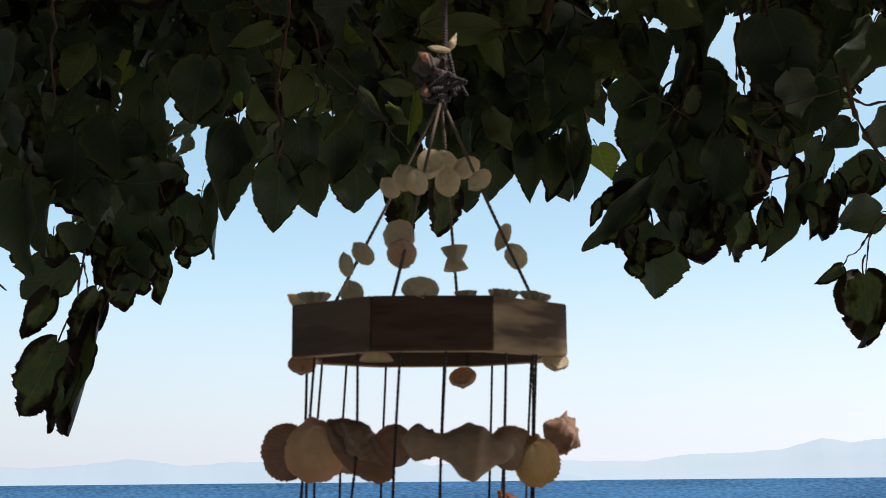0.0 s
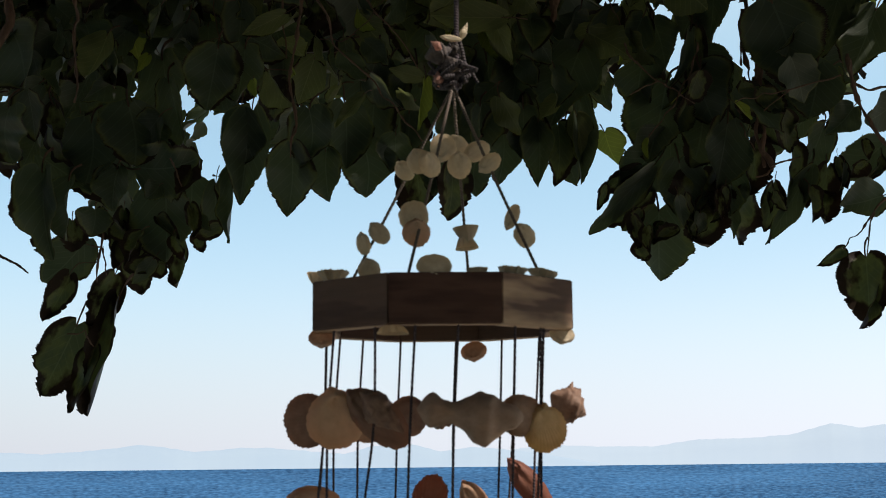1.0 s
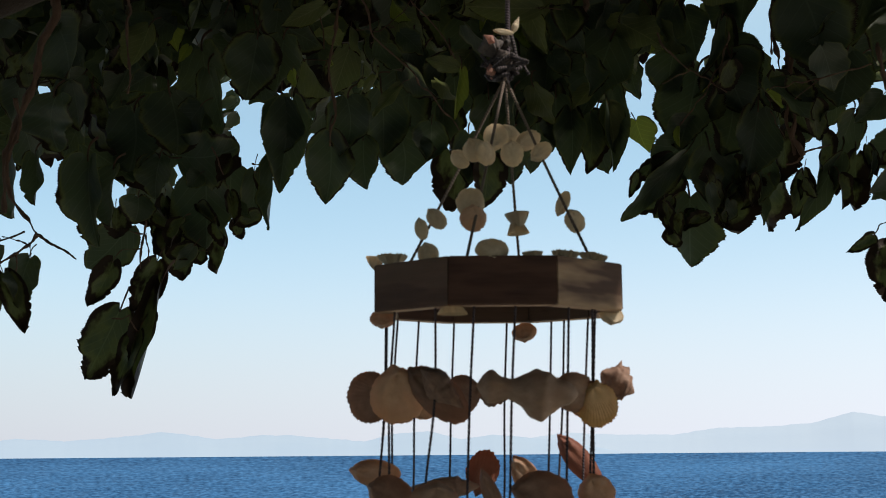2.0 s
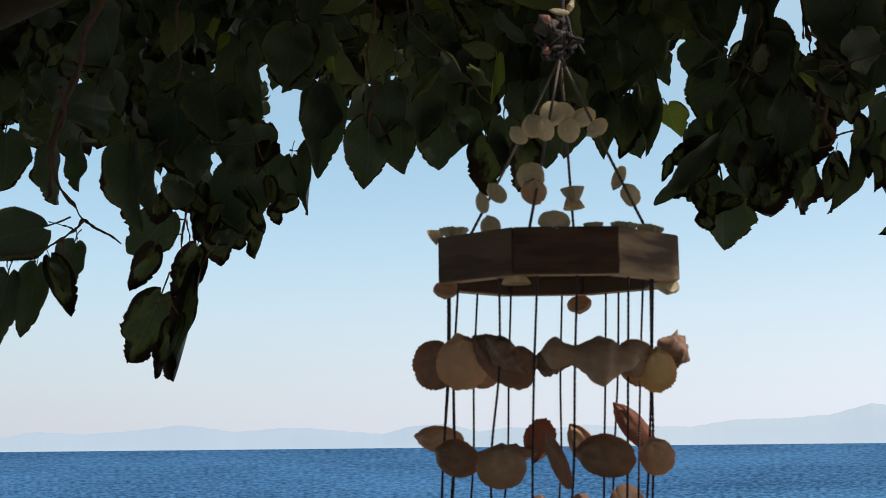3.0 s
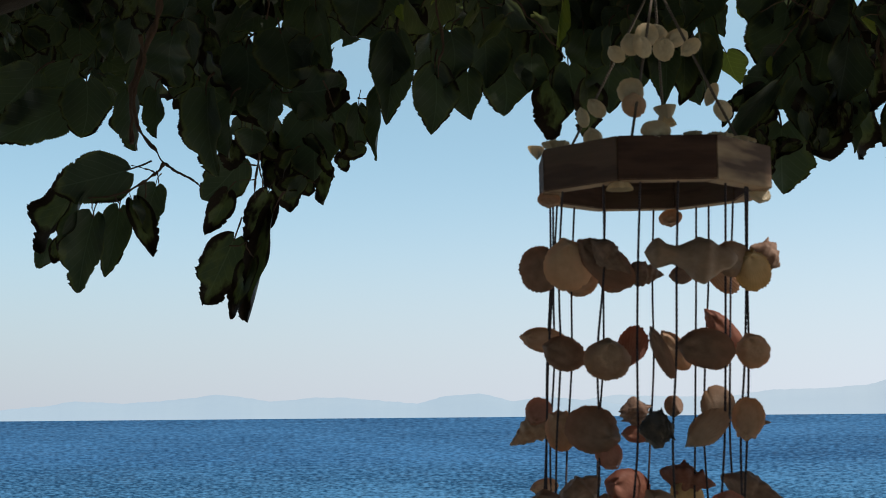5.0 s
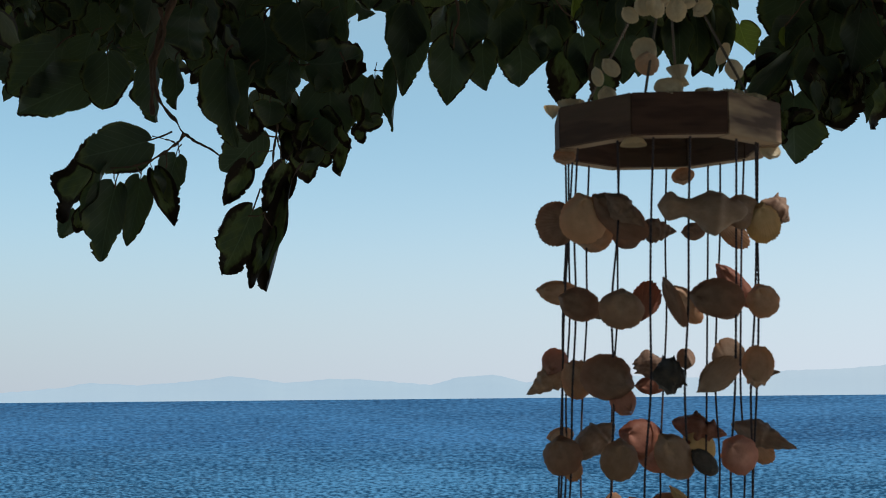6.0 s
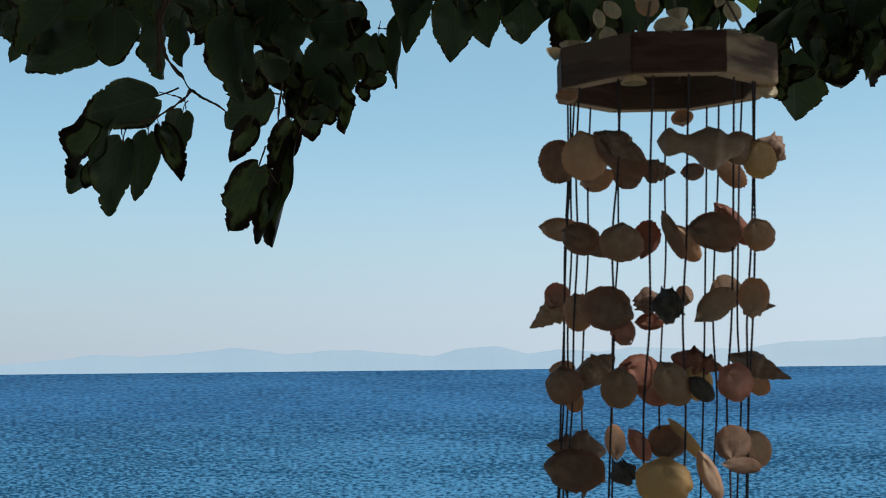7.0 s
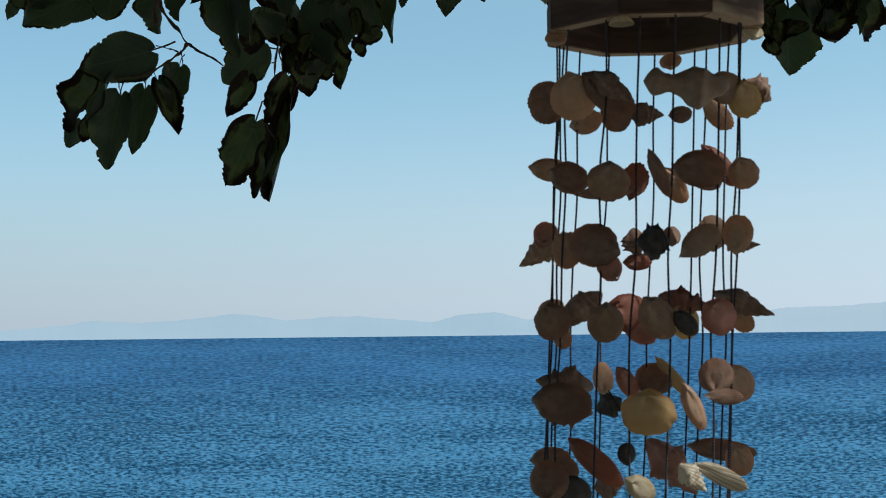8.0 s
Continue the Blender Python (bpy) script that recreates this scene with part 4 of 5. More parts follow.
leaf((-0.554, 1.395, 2.899), (-0.597, 1.410, 2.854), 0.036, -13, GREEN)
leaf((-0.504, 1.355, 2.938), (-0.479, 1.338, 2.886), 0.029, 25, BURNT)
leaf((-0.596, 1.437, 2.959), (-0.617, 1.423, 2.886), 0.034, -29, BURNT)
leaf((-0.430, 1.439, 2.977), (-0.489, 1.433, 2.953), 0.037, -18, BURNT)
leaf((-0.631, 1.451, 2.988), (-0.625, 1.455, 2.948), 0.028, -24, BURNT)
leaf((-0.551, 1.411, 2.892), (-0.614, 1.403, 2.879), 0.037, 20, BURNT)
leaf((-0.691, 1.435, 2.993), (-0.652, 1.434, 2.946), 0.028, 9, BURNT)
leaf((-0.487, 1.418, 3.002), (-0.441, 1.410, 2.954), 0.030, -27, GREEN)
leaf((-0.664, 1.410, 3.009), (-0.670, 1.414, 2.970), 0.022, -13, BURNT)
leaf((-0.430, 1.413, 3.051), (-0.397, 1.410, 3.005), 0.034, 5, BURNT)
leaf((-0.564, 1.337, 2.943), (-0.584, 1.319, 2.879), 0.038, 24, BURNT)
leaf((-0.481, 1.389, 3.007), (-0.468, 1.377, 2.932), 0.039, -25, BURNT)
leaf((-0.550, 1.419, 2.988), (-0.501, 1.399, 2.940), 0.032, -29, BURNT)
leaf((0.853, 1.360, 3.195), (0.793, 1.363, 3.138), 0.068, 9, GREEN)
leaf((0.309, 1.420, 3.338), (0.234, 1.399, 3.165), 0.140, 23, GREEN)
leaf((-0.114, 1.500, 3.353), (-0.161, 1.527, 3.202), 0.130, -24, GREEN)
leaf((0.683, 1.300, 3.389), (0.715, 1.329, 3.219), 0.171, 15, GREEN)
leaf((0.778, 1.340, 3.275), (0.758, 1.368, 3.168), 0.129, 18, GREEN)
leaf((0.559, 1.420, 3.302), (0.587, 1.406, 3.167), 0.136, 21, GREEN)
leaf((0.482, 1.500, 3.430), (0.496, 1.495, 3.315), 0.131, 34, GREEN)
leaf((0.560, 1.440, 3.388), (0.528, 1.411, 3.234), 0.048, 13, BURNT)
leaf((-0.353, 1.600, 3.479), (-0.325, 1.598, 3.323), 0.140, -13, GREEN)
leaf((-0.549, 1.400, 3.318), (-0.529, 1.387, 3.151), 0.136, 24, GREEN)
leaf((0.031, 1.600, 3.519), (0.192, 1.590, 3.489), 0.127, 28, YELLOW_LIT)
leaf((0.140, 1.550, 3.461), (0.184, 1.522, 3.311), 0.076, 17, YELLOW_LIT)
leaf((-0.821, 1.300, 3.340), (-0.784, 1.285, 3.212), 0.198, 27, GREEN)

EYE = Vector((-0.08, -1.06, 2.44))


def inner_growth():
    """Bare hanging twigs, forked stalks and small leaves coloured as sunlit flecks in the lower shade of the crown."""
    rnd = random.Random(77)
    for i in range(18):
        y = rnd.uniform(1.1, 1.5)
        a, b = rnd.uniform(-0.42, 0.46), rnd.uniform(0.30, 0.46)
        q = EYE + Vector((a, 1.0, b)) * (y + 1.06)
        d = Vector((rnd.gauss(0, 0.6), rnd.gauss(0, 0.25), -1.0 if i % 3 else rnd.uniform(-0.4, 0.4))).normalized()
        line = [q]
        for k in range(5):
            d = (d + Vector((rnd.gauss(0, 0.22), rnd.gauss(0, 0.1), rnd.gauss(0, 0.14)))).normalized()
            line.append(line[-1] + d * rnd.uniform(0.022, 0.055))
        low = min(p.z - EYE.z - 0.27 * (p.y - EYE.y) for p in line)
        if low < 0:
            line = [p - Vector((0, 0, low)) for p in line]
        r = rnd.uniform(0.0009, 0.0024)
        twig("twig", line, r, r * 0.5)
        if i % 2:
            fork = line[2] + Vector((rnd.gauss(0, 0.03), 0.0, -0.02 + rnd.gauss(0, 0.02)))
            twig("twig", [line[2], line[2].lerp(fork, 0.5) + Vector((0.004, 0, 0.004)), fork], r * 0.6, r * 0.35)
        tip = line[-1] + Vector((rnd.gauss(0, 0.02), rnd.gauss(0, 0.02), -rnd.uniform(0.018, 0.045)))
        if i % 3 != 1 and tip.z - EYE.z > 0.26 * (tip.y - EYE.y):
            leaf(line[-1], tip, rnd.uniform(0.012, 0.03), rnd.uniform(-60, 60), YELLOW_LIT)


inner_growth()
# lower edge of the crown as (sideways slope, upward slope) seen from the seat under it
SKIRT = [(-0.75, 0.2), (-0.54, 0.235), (-0.41, 0.235), (-0.36, 0.245), (-0.325, 0.24), (-0.28, 0.222), (-0.2, 0.22), (-0.155, 0.23), (-0.14, 0.255), (-0.11, 0.265), (-0.09, 0.262), (-0.006, 0.262),
         (0.06, 0.258), (0.15, 0.268), (0.168, 0.30), (0.205, 0.305), (0.21, 0.257), (0.265, 0.238), (0.335, 0.25), (0.38, 0.28), (0.42, 0.3), (0.7, 0.2)]
GAPS = [(0.179, 0.295, 0.013), (0.198, 0.298, 0.014), (0.239, 0.353, 0.012), (0.288, 0.363, 0.016), (0.296, 0.385, 0.012),
        (0.404, 0.305, 0.022), (0.41, 0.334, 0.022), (0.40, 0.37, 0.014), (0.177, 0.397, 0.003)]


# small openings in the leaves, seen from close under the crown, as slopes and widths
PEEP_FROM = Vector((-0.015, -0.931, 2.502))
PEEPS = [(-0.347, 0.218, 0.010), (-0.350, 0.241, 0.005), (-0.343, 0.198, 0.010), (-0.215, 0.316, 0.007), (-0.242, 0.225, 0.005), (-0.178, 0.262, 0.018), (-0.172, 0.245, 0.018), (-0.163, 0.284, 0.010), (0.170, 0.277, 0.016), (0.162, 0.399, 0.002), (0.214, 0.388, 0.005), (0.223, 0.356, 0.004), (0.223, 0.340, 0.004), (0.270, 0.365, 0.012), (0.280, 0.376, 0.010), (0.285, 0.333, 0.004), (0.179, 0.286, 0.011), (0.186, 0.297, 0.008), (0.409, 0.351, 0.017), (0.394, 0.317, 0.013), (0.405, 0.289, 0.012), (0.323, 0.252, 0.007), (0.345, 0.286, 0.004), (0.375, 0.266, 0.010), (0.392, 0.264, 0.009), (0.298, 0.238, 0.008), (0.155, 0.290, 0.008), (-0.180, 0.268, 0.004), (-0.177, 0.255, 0.004), (-0.151, 0.304, 0.003), (-0.146, 0.297, 0.002), (-0.235, 0.229, 0.007), (-0.326, 0.204, 0.005), (-0.214, 0.306, 0.003), (-0.247, 0.321, 0.003), (-0.197, 0.311, 0.002)]


# places where the sun comes through the crown, with the width of the beam
SUN_GAPS = [((0.026, -0.10, 2.160), 0.036), ((0.0, 0.0, 2.835), 0.015), ((0.098, 0.0, 2.532), 0.012), ((0.072, 0.062, 2.487), 0.014)]


def crown():
    """The rest of the crown: leaves in tufts, thinning out to a ragged lower edge."""
    rnd = random.Random(21)
    near, rest = [], []
    tries = 0
    while tries < 22500:
        tries += 1
        if tries < 8000:
            y = rnd.uniform(1.25, 2.9) if tries < 4400 else rnd.uniform(1.9, 3.4)
            a, b = rnd.uniform(-0.6, 0.6), rnd.uniform(0.22, 0.62)
            q = EYE + Vector((a * (y + 1.06), y + 1.06, b * (y + 1.06)))
        else:
            q = Vector((rnd.uniform(-3.2, 4.3), rnd.uniform(-4.0, 3.5), rnd.uniform(3.4, 5.3)))
            # unseen roof of the crown, a broad uneven dome that keeps the sun off
            dome = 1 - ((q.x - 0.5) / 3.8) ** 2 - ((q.y + 0.3) / 3.9) ** 2 + 0.35 * noise.noise(q * 0.6) + 0.15 * noise.noise(q * 2.0)
            if dome < 0 or not 3.55 + 0.2 * noise.noise(q * 0.8) < q.z < 3.7 + 1.7 * dome:
                continue
        d = q - EYE
        size = rnd.uniform(0.062, 0.125) * (1.0 if tries < 8000 else 2.6)
        yaw = rnd.uniform(-70, 70)
        flat = 1.0 if tries < 8000 else 3.0
        tip = q + Vector((rnd.uniform(-0.9, 0.9) * flat, rnd.uniform(-0.7, 0.7) * flat, rnd.uniform(-1.2, -0.5))).normalized() * size
        if d.y > 0.3:
            a, b = d.x / d.y, d.z / d.y
            low = float(np.interp(a, [s[0] for s in SKIRT], [s[1] for s in SKIRT]))
            if b - size * 0.95 / d.y < low + (0.03 if d.y > 3.2 else 0.0):
                continue
            if any(math.hypot(a - g[0], b - size * 0.5 / d.y - g[1]) < g[2] + size * 0.45 / d.y for g in GAPS):
                continue
            if d.y < 2.2 and b < 0.75:
                continue
            e = (q + tip) * 0.5 - PEEP_FROM
            if any(math.hypot(e.x / e.y - g[0], e.z / e.y - g[1]) < g[2] + size * 0.42 / e.y for g in PEEPS):
                continue
        if any((Vector(p) - q - Vector((0, 0, -size * 0.3))).cross(_d).length < r + size * 0.75 and (q - Vector(p)).dot(_d) > 0.1 for p, r in SUN_GAPS):
            continue
        m = leaf_pose(q, tip, size * rnd.uniform(0.68, 0.86), yaw)
        mat = BURNT if rnd.random() < 0.3 else (YELLOW_LIT if rnd.random() < 0.025 else GREEN)
        # paler olive leaves put the light on the inner crown into the colour
        if tries < 8000 and d.z / d.y > 0.32 and -0.12 < d.x / d.y < 0.25 and rnd.random() < 0.4:
            mat = LIT_LEAF
        seen = d.y > 0 and abs(d.x / d.y) < 0.5 and d.z / d.y < 0.45 and d.y < 2.9
        (near if seen and len(near) < 240 else rest).append((m, mat, tries >= 8000))
    # smaller unseen leaves, added round each narrow roof gap to trim its sun beam
    side, up = _d.orthogonal().normalized(), _d.cross(_d.orthogonal().normalized())
    for p, r in SUN_GAPS:
        for k in range(300):
            w, out = rnd.uniform(0, 6.283), rnd.uniform(0.0, 0.34) ** 1.0
            size = rnd.uniform(0.08, 0.12)
            q = Vector(p) + _d * ((3.8 - p[2]) / _d.z + rnd.uniform(-0.05, 0.35)) + (side * math.cos(w) + up * math.sin(w)) * (r + size * 0.46 + out)
            if any((Vector(o) - q).cross(_d).length < w2 + size * 0.72 for o, w2 in SUN_GAPS):
                continue
            m = Matrix.Translation(q) @ Matrix((side, up, _d)).transposed().to_4x4() @ pose(0, 0, 0, rnd.uniform(-30, 30), rnd.uniform(-30, 30), rnd.uniform(0, 360))
            m = m @ Matrix.Diagonal((size * 0.86, size, size, 1)) @ Matrix.Translation((0, -0.5, 0))
            rest.append((m, GREEN, True))
    for m, mat, _ in near:
        LEAF_COUNT[0] += 1
        stalked(part("leaf", LEAVES[mat.name][LEAF_COUNT[0] % len(LEAVES[mat.name])], tree, INTO_TREE @ m))
    mats = [GREEN, BURNT, YELLOW_LIT, LIT_LEAF]
    vs, fs, mi, uv, rim = [], [], [], [], []
    for i, (m, mat, coarse) in enumerate(rest):
        pool = (TOP_LEAVES if coarse else FAR_LEAVES)[mat.name]
        src = pool[i % len(pool)]
        base = len(vs)
        mm = INTO_TREE @ m
        vs += [mm @ v.co for v in src.vertices]
        rim += [d.value for d in src.attributes["rim"].data]
        lay = src.uv_layers[0].data
        for p in src.polygons:
            fs.append([base + k for k in p.vertices])
            mi.append(mats.index(mat))
            uv += [tuple(lay[k].uv) for k in p.loop_indices]
    me = bpy.data.meshes.new("crown")
    me.from_pydata(vs, [], fs)
    for mt in mats:
        me.materials.append(mt)
    me.polygons.foreach_set("material_index", mi)
    me.polygons.foreach_set("use_smooth", [True] * len(fs))
    lay = me.uv_layers.new(name="UVMap")
    lay.data.foreach_set("uv", [c for q in uv for c in q])
    at = me.attributes.new("rim", "FLOAT", "POINT")
    at.data.foreach_set("value", rim)
    ob = part("crown", me, tree)
    tagged(ob, "dense dark green foliage", kind="stuff")


crown()

# ---- the shell wind chime ----
CHIME_Z, RING_R, RING_H, RING_T = 2.597, 0.1105, 0.0385, 0.018
chime = new("shell_wind_chime")
chime.location = (0.0, 0.0, CHIME_Z)
tagged(chime, "hanging wind chime of seashells on cords below an eight-sided wooden ring", "wind chime")
INTO_CHIME = Matrix.Translation(-Vector(chime.location))
TURN = 0.8
TILT = pose(0, 0, 0, 2.0, 0, 0)


def clam_mesh(name, ribs, teeth, bulge, beak=0.12, seed=0, taper=0.16, flutes=0.012, chips=0.07, hole=False, ears=0.0):
    """One valve: beak at -x, domed towards +z, with a real wall thickness and its own uneven outline."""
    rnd = random.Random(seed)
    wob = [(k, rnd.uniform(-0.045, 0.045) / k ** 0.8, rnd.uniform(0, 6.28)) for k in (1, 2, 3, 4, 7)]
    rows, cols = 14, 88
    layers = []
    for off in (0.0, -0.045):
        vs = []
        for i in range(rows):
            s = i / (rows - 1)
            for j in range(cols):
                w = 2 * math.pi * j / cols
                out = 0.48 * (1 + sum(q * math.cos(k * w + p) for k, q, p in wob)) * (1 - taper * (max(0, -math.cos(w)) ** 2 if taper < 0.3 else (0.5 - 0.5 * math.cos(w)) ** 0.8))
                out += beak * math.exp(-((w - math.pi) / 0.30) ** 2) * 0.6 + ears * math.exp(-((abs(w - math.pi) - 0.62) / 0.13) ** 2)
                out *= 1 - 0.07 * max(0.0, noise.noise(Vector((math.cos(w) * 9, math.sin(w) * 9, seed * 2.3 + 40)))) * (s > 0.85)
                out *= 1 + teeth * math.cos(w * ribs) * (s > 0.9) - chips * max(0.0, noise.noise(Vector((math.cos(w) * 2.6, math.sin(w) * 2.6, seed * 3.7))) - 0.1)
                rad = s ** 0.8
                cx = -0.30 * (1 - rad)
                x = cx + out * rad * math.cos(w)
                y = out * rad * math.sin(w) * (0.95 + 0.05 * math.cos(w))
                flute = flutes * math.cos(ribs * math.atan2(y, x + 0.52) * 2.2) * s if ribs > 20 else 0.0
                z = bulge * (1 - rad ** 2.2) * (1 + 0.25 * (-math.cos(w)) * (1 - s)) + flute + 0.006 * math.sin(s * 34) * s + off * (1 - 0.6 * s)
                vs.append((x, y, z))
        layers.append(vs)
    verts = layers[0] + layers[1][::1]
    me = bpy.data.meshes.new(name)
    faces = []
    nl = rows * cols
    for lay in (0, 1):
        for i in range(rows - 1):
            for j in range(cols):
                k = (j + 1) % cols
                if hole and i in (4, 5) and abs(j - cols // 2) < 4:
                    continue
                q = [lay * nl + i * cols + j, lay * nl + i * cols + k, lay * nl + (i + 1) * cols + k, lay * nl + (i + 1) * cols + j]
                faces.append(q if lay == 0 else q[::-1])
    for j in range(cols):
        k = (j + 1) % cols
        faces.append((nl - cols + j, nl - cols + k, 2 * nl - cols + k, 2 * nl - cols + j))
    me.from_pydata(verts, [], faces)
    at = me.attributes.new("rim", "FLOAT", "POINT")
    at.data.foreach_set("value", [(k % nl // cols) / (rows - 1) for k in range(2 * nl)])
    bm = bmesh.new()
    bm.from_mesh(me)
    bmesh.ops.remove_doubles(bm, verts=bm.verts, dist=0.0005)
    bmesh.ops.recalc_face_normals(bm, faces=bm.faces)
    bm.to_mesh(me)
    bm.free()
    me.polygons.foreach_set("use_smooth", [True] * len(me.polygons))
    return me


def spiral_mesh(name, widest, spire, spikes, lip, ridges, groove, seed=0, waist=0.0):
    """A coiled shell along x: spire at +x, drawn-out canal at -x, whorls, shoulder knobs or spines, a flared lip."""
    rows, cols = 46, 30
    vs = []
    for i in range(rows):
        s = i / (rows - 1)
        for j in range(cols):
            w = 2 * math.pi * j / cols
            u = min(1.0, max(0.0, s + 0.045 * (w / (2 * math.pi) - 0.5) * 2 * (1 if s > widest else 0.4)))
            if u < widest:
                r = 0.5 * (0.16 + 0.84 * math.sin(0.5 * math.pi * (u / widest)) ** 1.25)
            else:
                r = 0.5 * (1 - ((u - widest) / (1 - widest)) ** spire)
                r *= 1 + groove * math.sin((u - widest) / (1 - widest) * ridges * 2 * math.pi)
            r *= 1 + 0.12 * groove * math.sin(u * 60) * (s > 0.1)
            if spikes:
                knob = max(0.0, math.cos(w * spikes)) ** 6 * max(0.0, math.sin(u * 6.5 * math.pi)) ** 2
                r *= 1 + 0.42 * knob
            if lip:
                flare = max(0.0, math.cos(w - 1.2)) ** 4 * max(0.0, math.sin(min(1, u / (widest * 1.25)) * math.pi))
                r *= 1 + lip * flare
                if u < widest * 1.1:
                    r *= 1 - 0.28 * max(0.0, math.cos(w - 2.1)) ** 8
            r *= 1 + 0.3 * noise.noise(Vector((s * 4.0, math.cos(w) * 1.2 + seed * 5, math.sin(w) * 1.2)))
            r *= 1 + 0.1 * noise.noise(Vector((s * 15.0, math.cos(w) * 4 + seed * 5, math.sin(w) * 4)))
            if waist:
                belly = 1 + 0.22 * math.exp(-((s - 0.62) / 0.16) ** 2) * max(0.0, -math.cos(w)) - 0.10 * max(0.0, math.cos(w)) * (s > 0.3)
                r = 0.5 * (0.44 + 0.28 * math.exp(-((s - 0.13) / 0.10) ** 2) + 0.58 * math.exp(-((s - 0.62) / 0.17) ** 2) + 0.12 * math.exp(-((s - 0.9) / 0.07) ** 2)) * belly
                r *= 1 + 0.16 * noise.noise(Vector((s * 5, math.cos(w), math.sin(w)))) + 0.03 * math.sin(s * 46 + w)
                r *= min(1.0, max(0.0, 1 - (abs(s - 0.5) * 2) ** 9))
            if i in (0, rows - 1):
                r *= 0.1
            bend = 0.08 * (1 - s) ** 2
            vs.append((s - 0.5, r * math.cos(w) + bend, r * math.sin(w)))
    me = grid_mesh(name, vs, rows, cols, None, True)
    bm = bmesh.new()
    bm.from_mesh(me)
    bmesh.ops.holes_fill(bm, edges=[e for e in bm.edges if e.is_boundary], sides=0)
    bmesh.ops.recalc_face_normals(bm, faces=bm.faces)
    bm.to_mesh(me)
    bm.free()
    me.polygons.foreach_set("use_smooth", [True] * len(me.polygons))
    return me


SHELL_FORMS = {
    "clam": [clam_mesh("clam", 14, 0.006, 0.24, 0.10, i) for i in range(5)],
    "scallop": [clam_mesh("scallop", 34, 0.016, 0.19, 0.10, 20 + i, ears=0.07) for i in range(4)],
    "mussel": [clam_mesh("mussel", 10, 0.004, 0.30, 0.08, 40 + i) for i in range(3)],
    "fan": [clam_mesh("fan", 32, 0.022, 0.14, 0.05, 60 + i, 0.62, 0.016) for i in range(3)],
    "drilled": [clam_mesh("drilled", 14, 0.01, 0.2, 0.10, 90 + i, hole=True) for i in range(2)],
    "ribbed": [clam_mesh("ribbed", 30, 0.02, 0.30, 0.10, 70, 0.4, 0.03)],
    "whelk": [spiral_mesh("whelk", 0.42, 1.0, 0, 0.25, 4, 0.07, i) for i in range(3)],
    "turret": [spiral_mesh("turret", 0.36, 1.1, 0, 0.15, 5, 0.16, 9)],
    "conch": [spiral_mesh("conch", 0.60, 1.6, 0, 0.40, 2.5, 0.06, 1), spiral_mesh("conch", 0.52, 1.3, 0, 0.6, 3, 0.06, 2), spiral_mesh("conch", 0.45, 1.2, 7, 0.5, 3, 0.08, 3)],
    "waisted": [spiral_mesh("waisted", 0.7, 1.5, 0, 0, 2, 0.03, 4, 1.0)],
    "murex": [spiral_mesh("murex", 0.55, 1.1, 9, 0.2, 4, 0.10, 5), spiral_mesh("murex", 0.5, 1.3, 8, 0.4, 3, 0.08, 6), spiral_mesh("murex", 0.48, 1.2, 7, 0.3, 4, 0.1, 7)],
}
SHELL_SHARED = {}
SHELL_COUNT = [0]
SHELL_LABEL = {"clam": "clam shell", "scallop": "ribbed scallop shell", "mussel": "long narrow mussel shell", "whelk": "pointed whelk shell", "conch": "smooth conch shell", "fan": "fan-shaped ribbed shell", "drilled": "clam shell with a drilled hole", "ribbed": "sunlit ribbed cockle shell", "turret": "pointed turret shell", "waisted": "long waisted conch shell",
               "murex": "spiny murex shell"}


def shell(kind, material, at, length, width, tilt, turn, name="shell", edge_on=False):
    """One shell of the chime; tilt leans it in the plane facing the seat, turn swings it round its cord."""
    SHELL_COUNT[0] += 1
    form = SHELL_COUNT[0] % len(SHELL_FORMS[kind])
    key = (kind, form, material.name)
    if key not in SHELL_SHARED:
        me = SHELL_FORMS[kind][form].copy()
        me.materials.clear()
        me.materials.append(material)
        SHELL_SHARED[key] = me
    bulky = 1.1 if kind in ("clam", "scallop", "mussel") else 1.0
    m = Matrix.Translation(at) @ pose(0, 0, 0, 0, 0, turn) @ pose(0, 0, 0, 90, 0, 0) @ pose(0, 0, 0, 0, 0, tilt) @ Matrix.Diagonal((length * 1.08, width * 1.08, width * bulky, 1))
    if edge_on:
        m = Matrix.Translation(at) @ pose(0, 0, 0, 0, 0, turn) @ pose(0, 0, 0, 90, 0, 0) @ pose(0, 0, 0, 0, 0, tilt) @ pose(0, 0, 0, 0, 90, 0) @ Matrix.Diagonal((length * 0.9, length, width / 0.2, 1))
    colour = material.name.split("_")[1]
    return part(name, SHELL_SHARED[key], chime, INTO_CHIME @ m, colour + " " + SHELL_LABEL[kind])


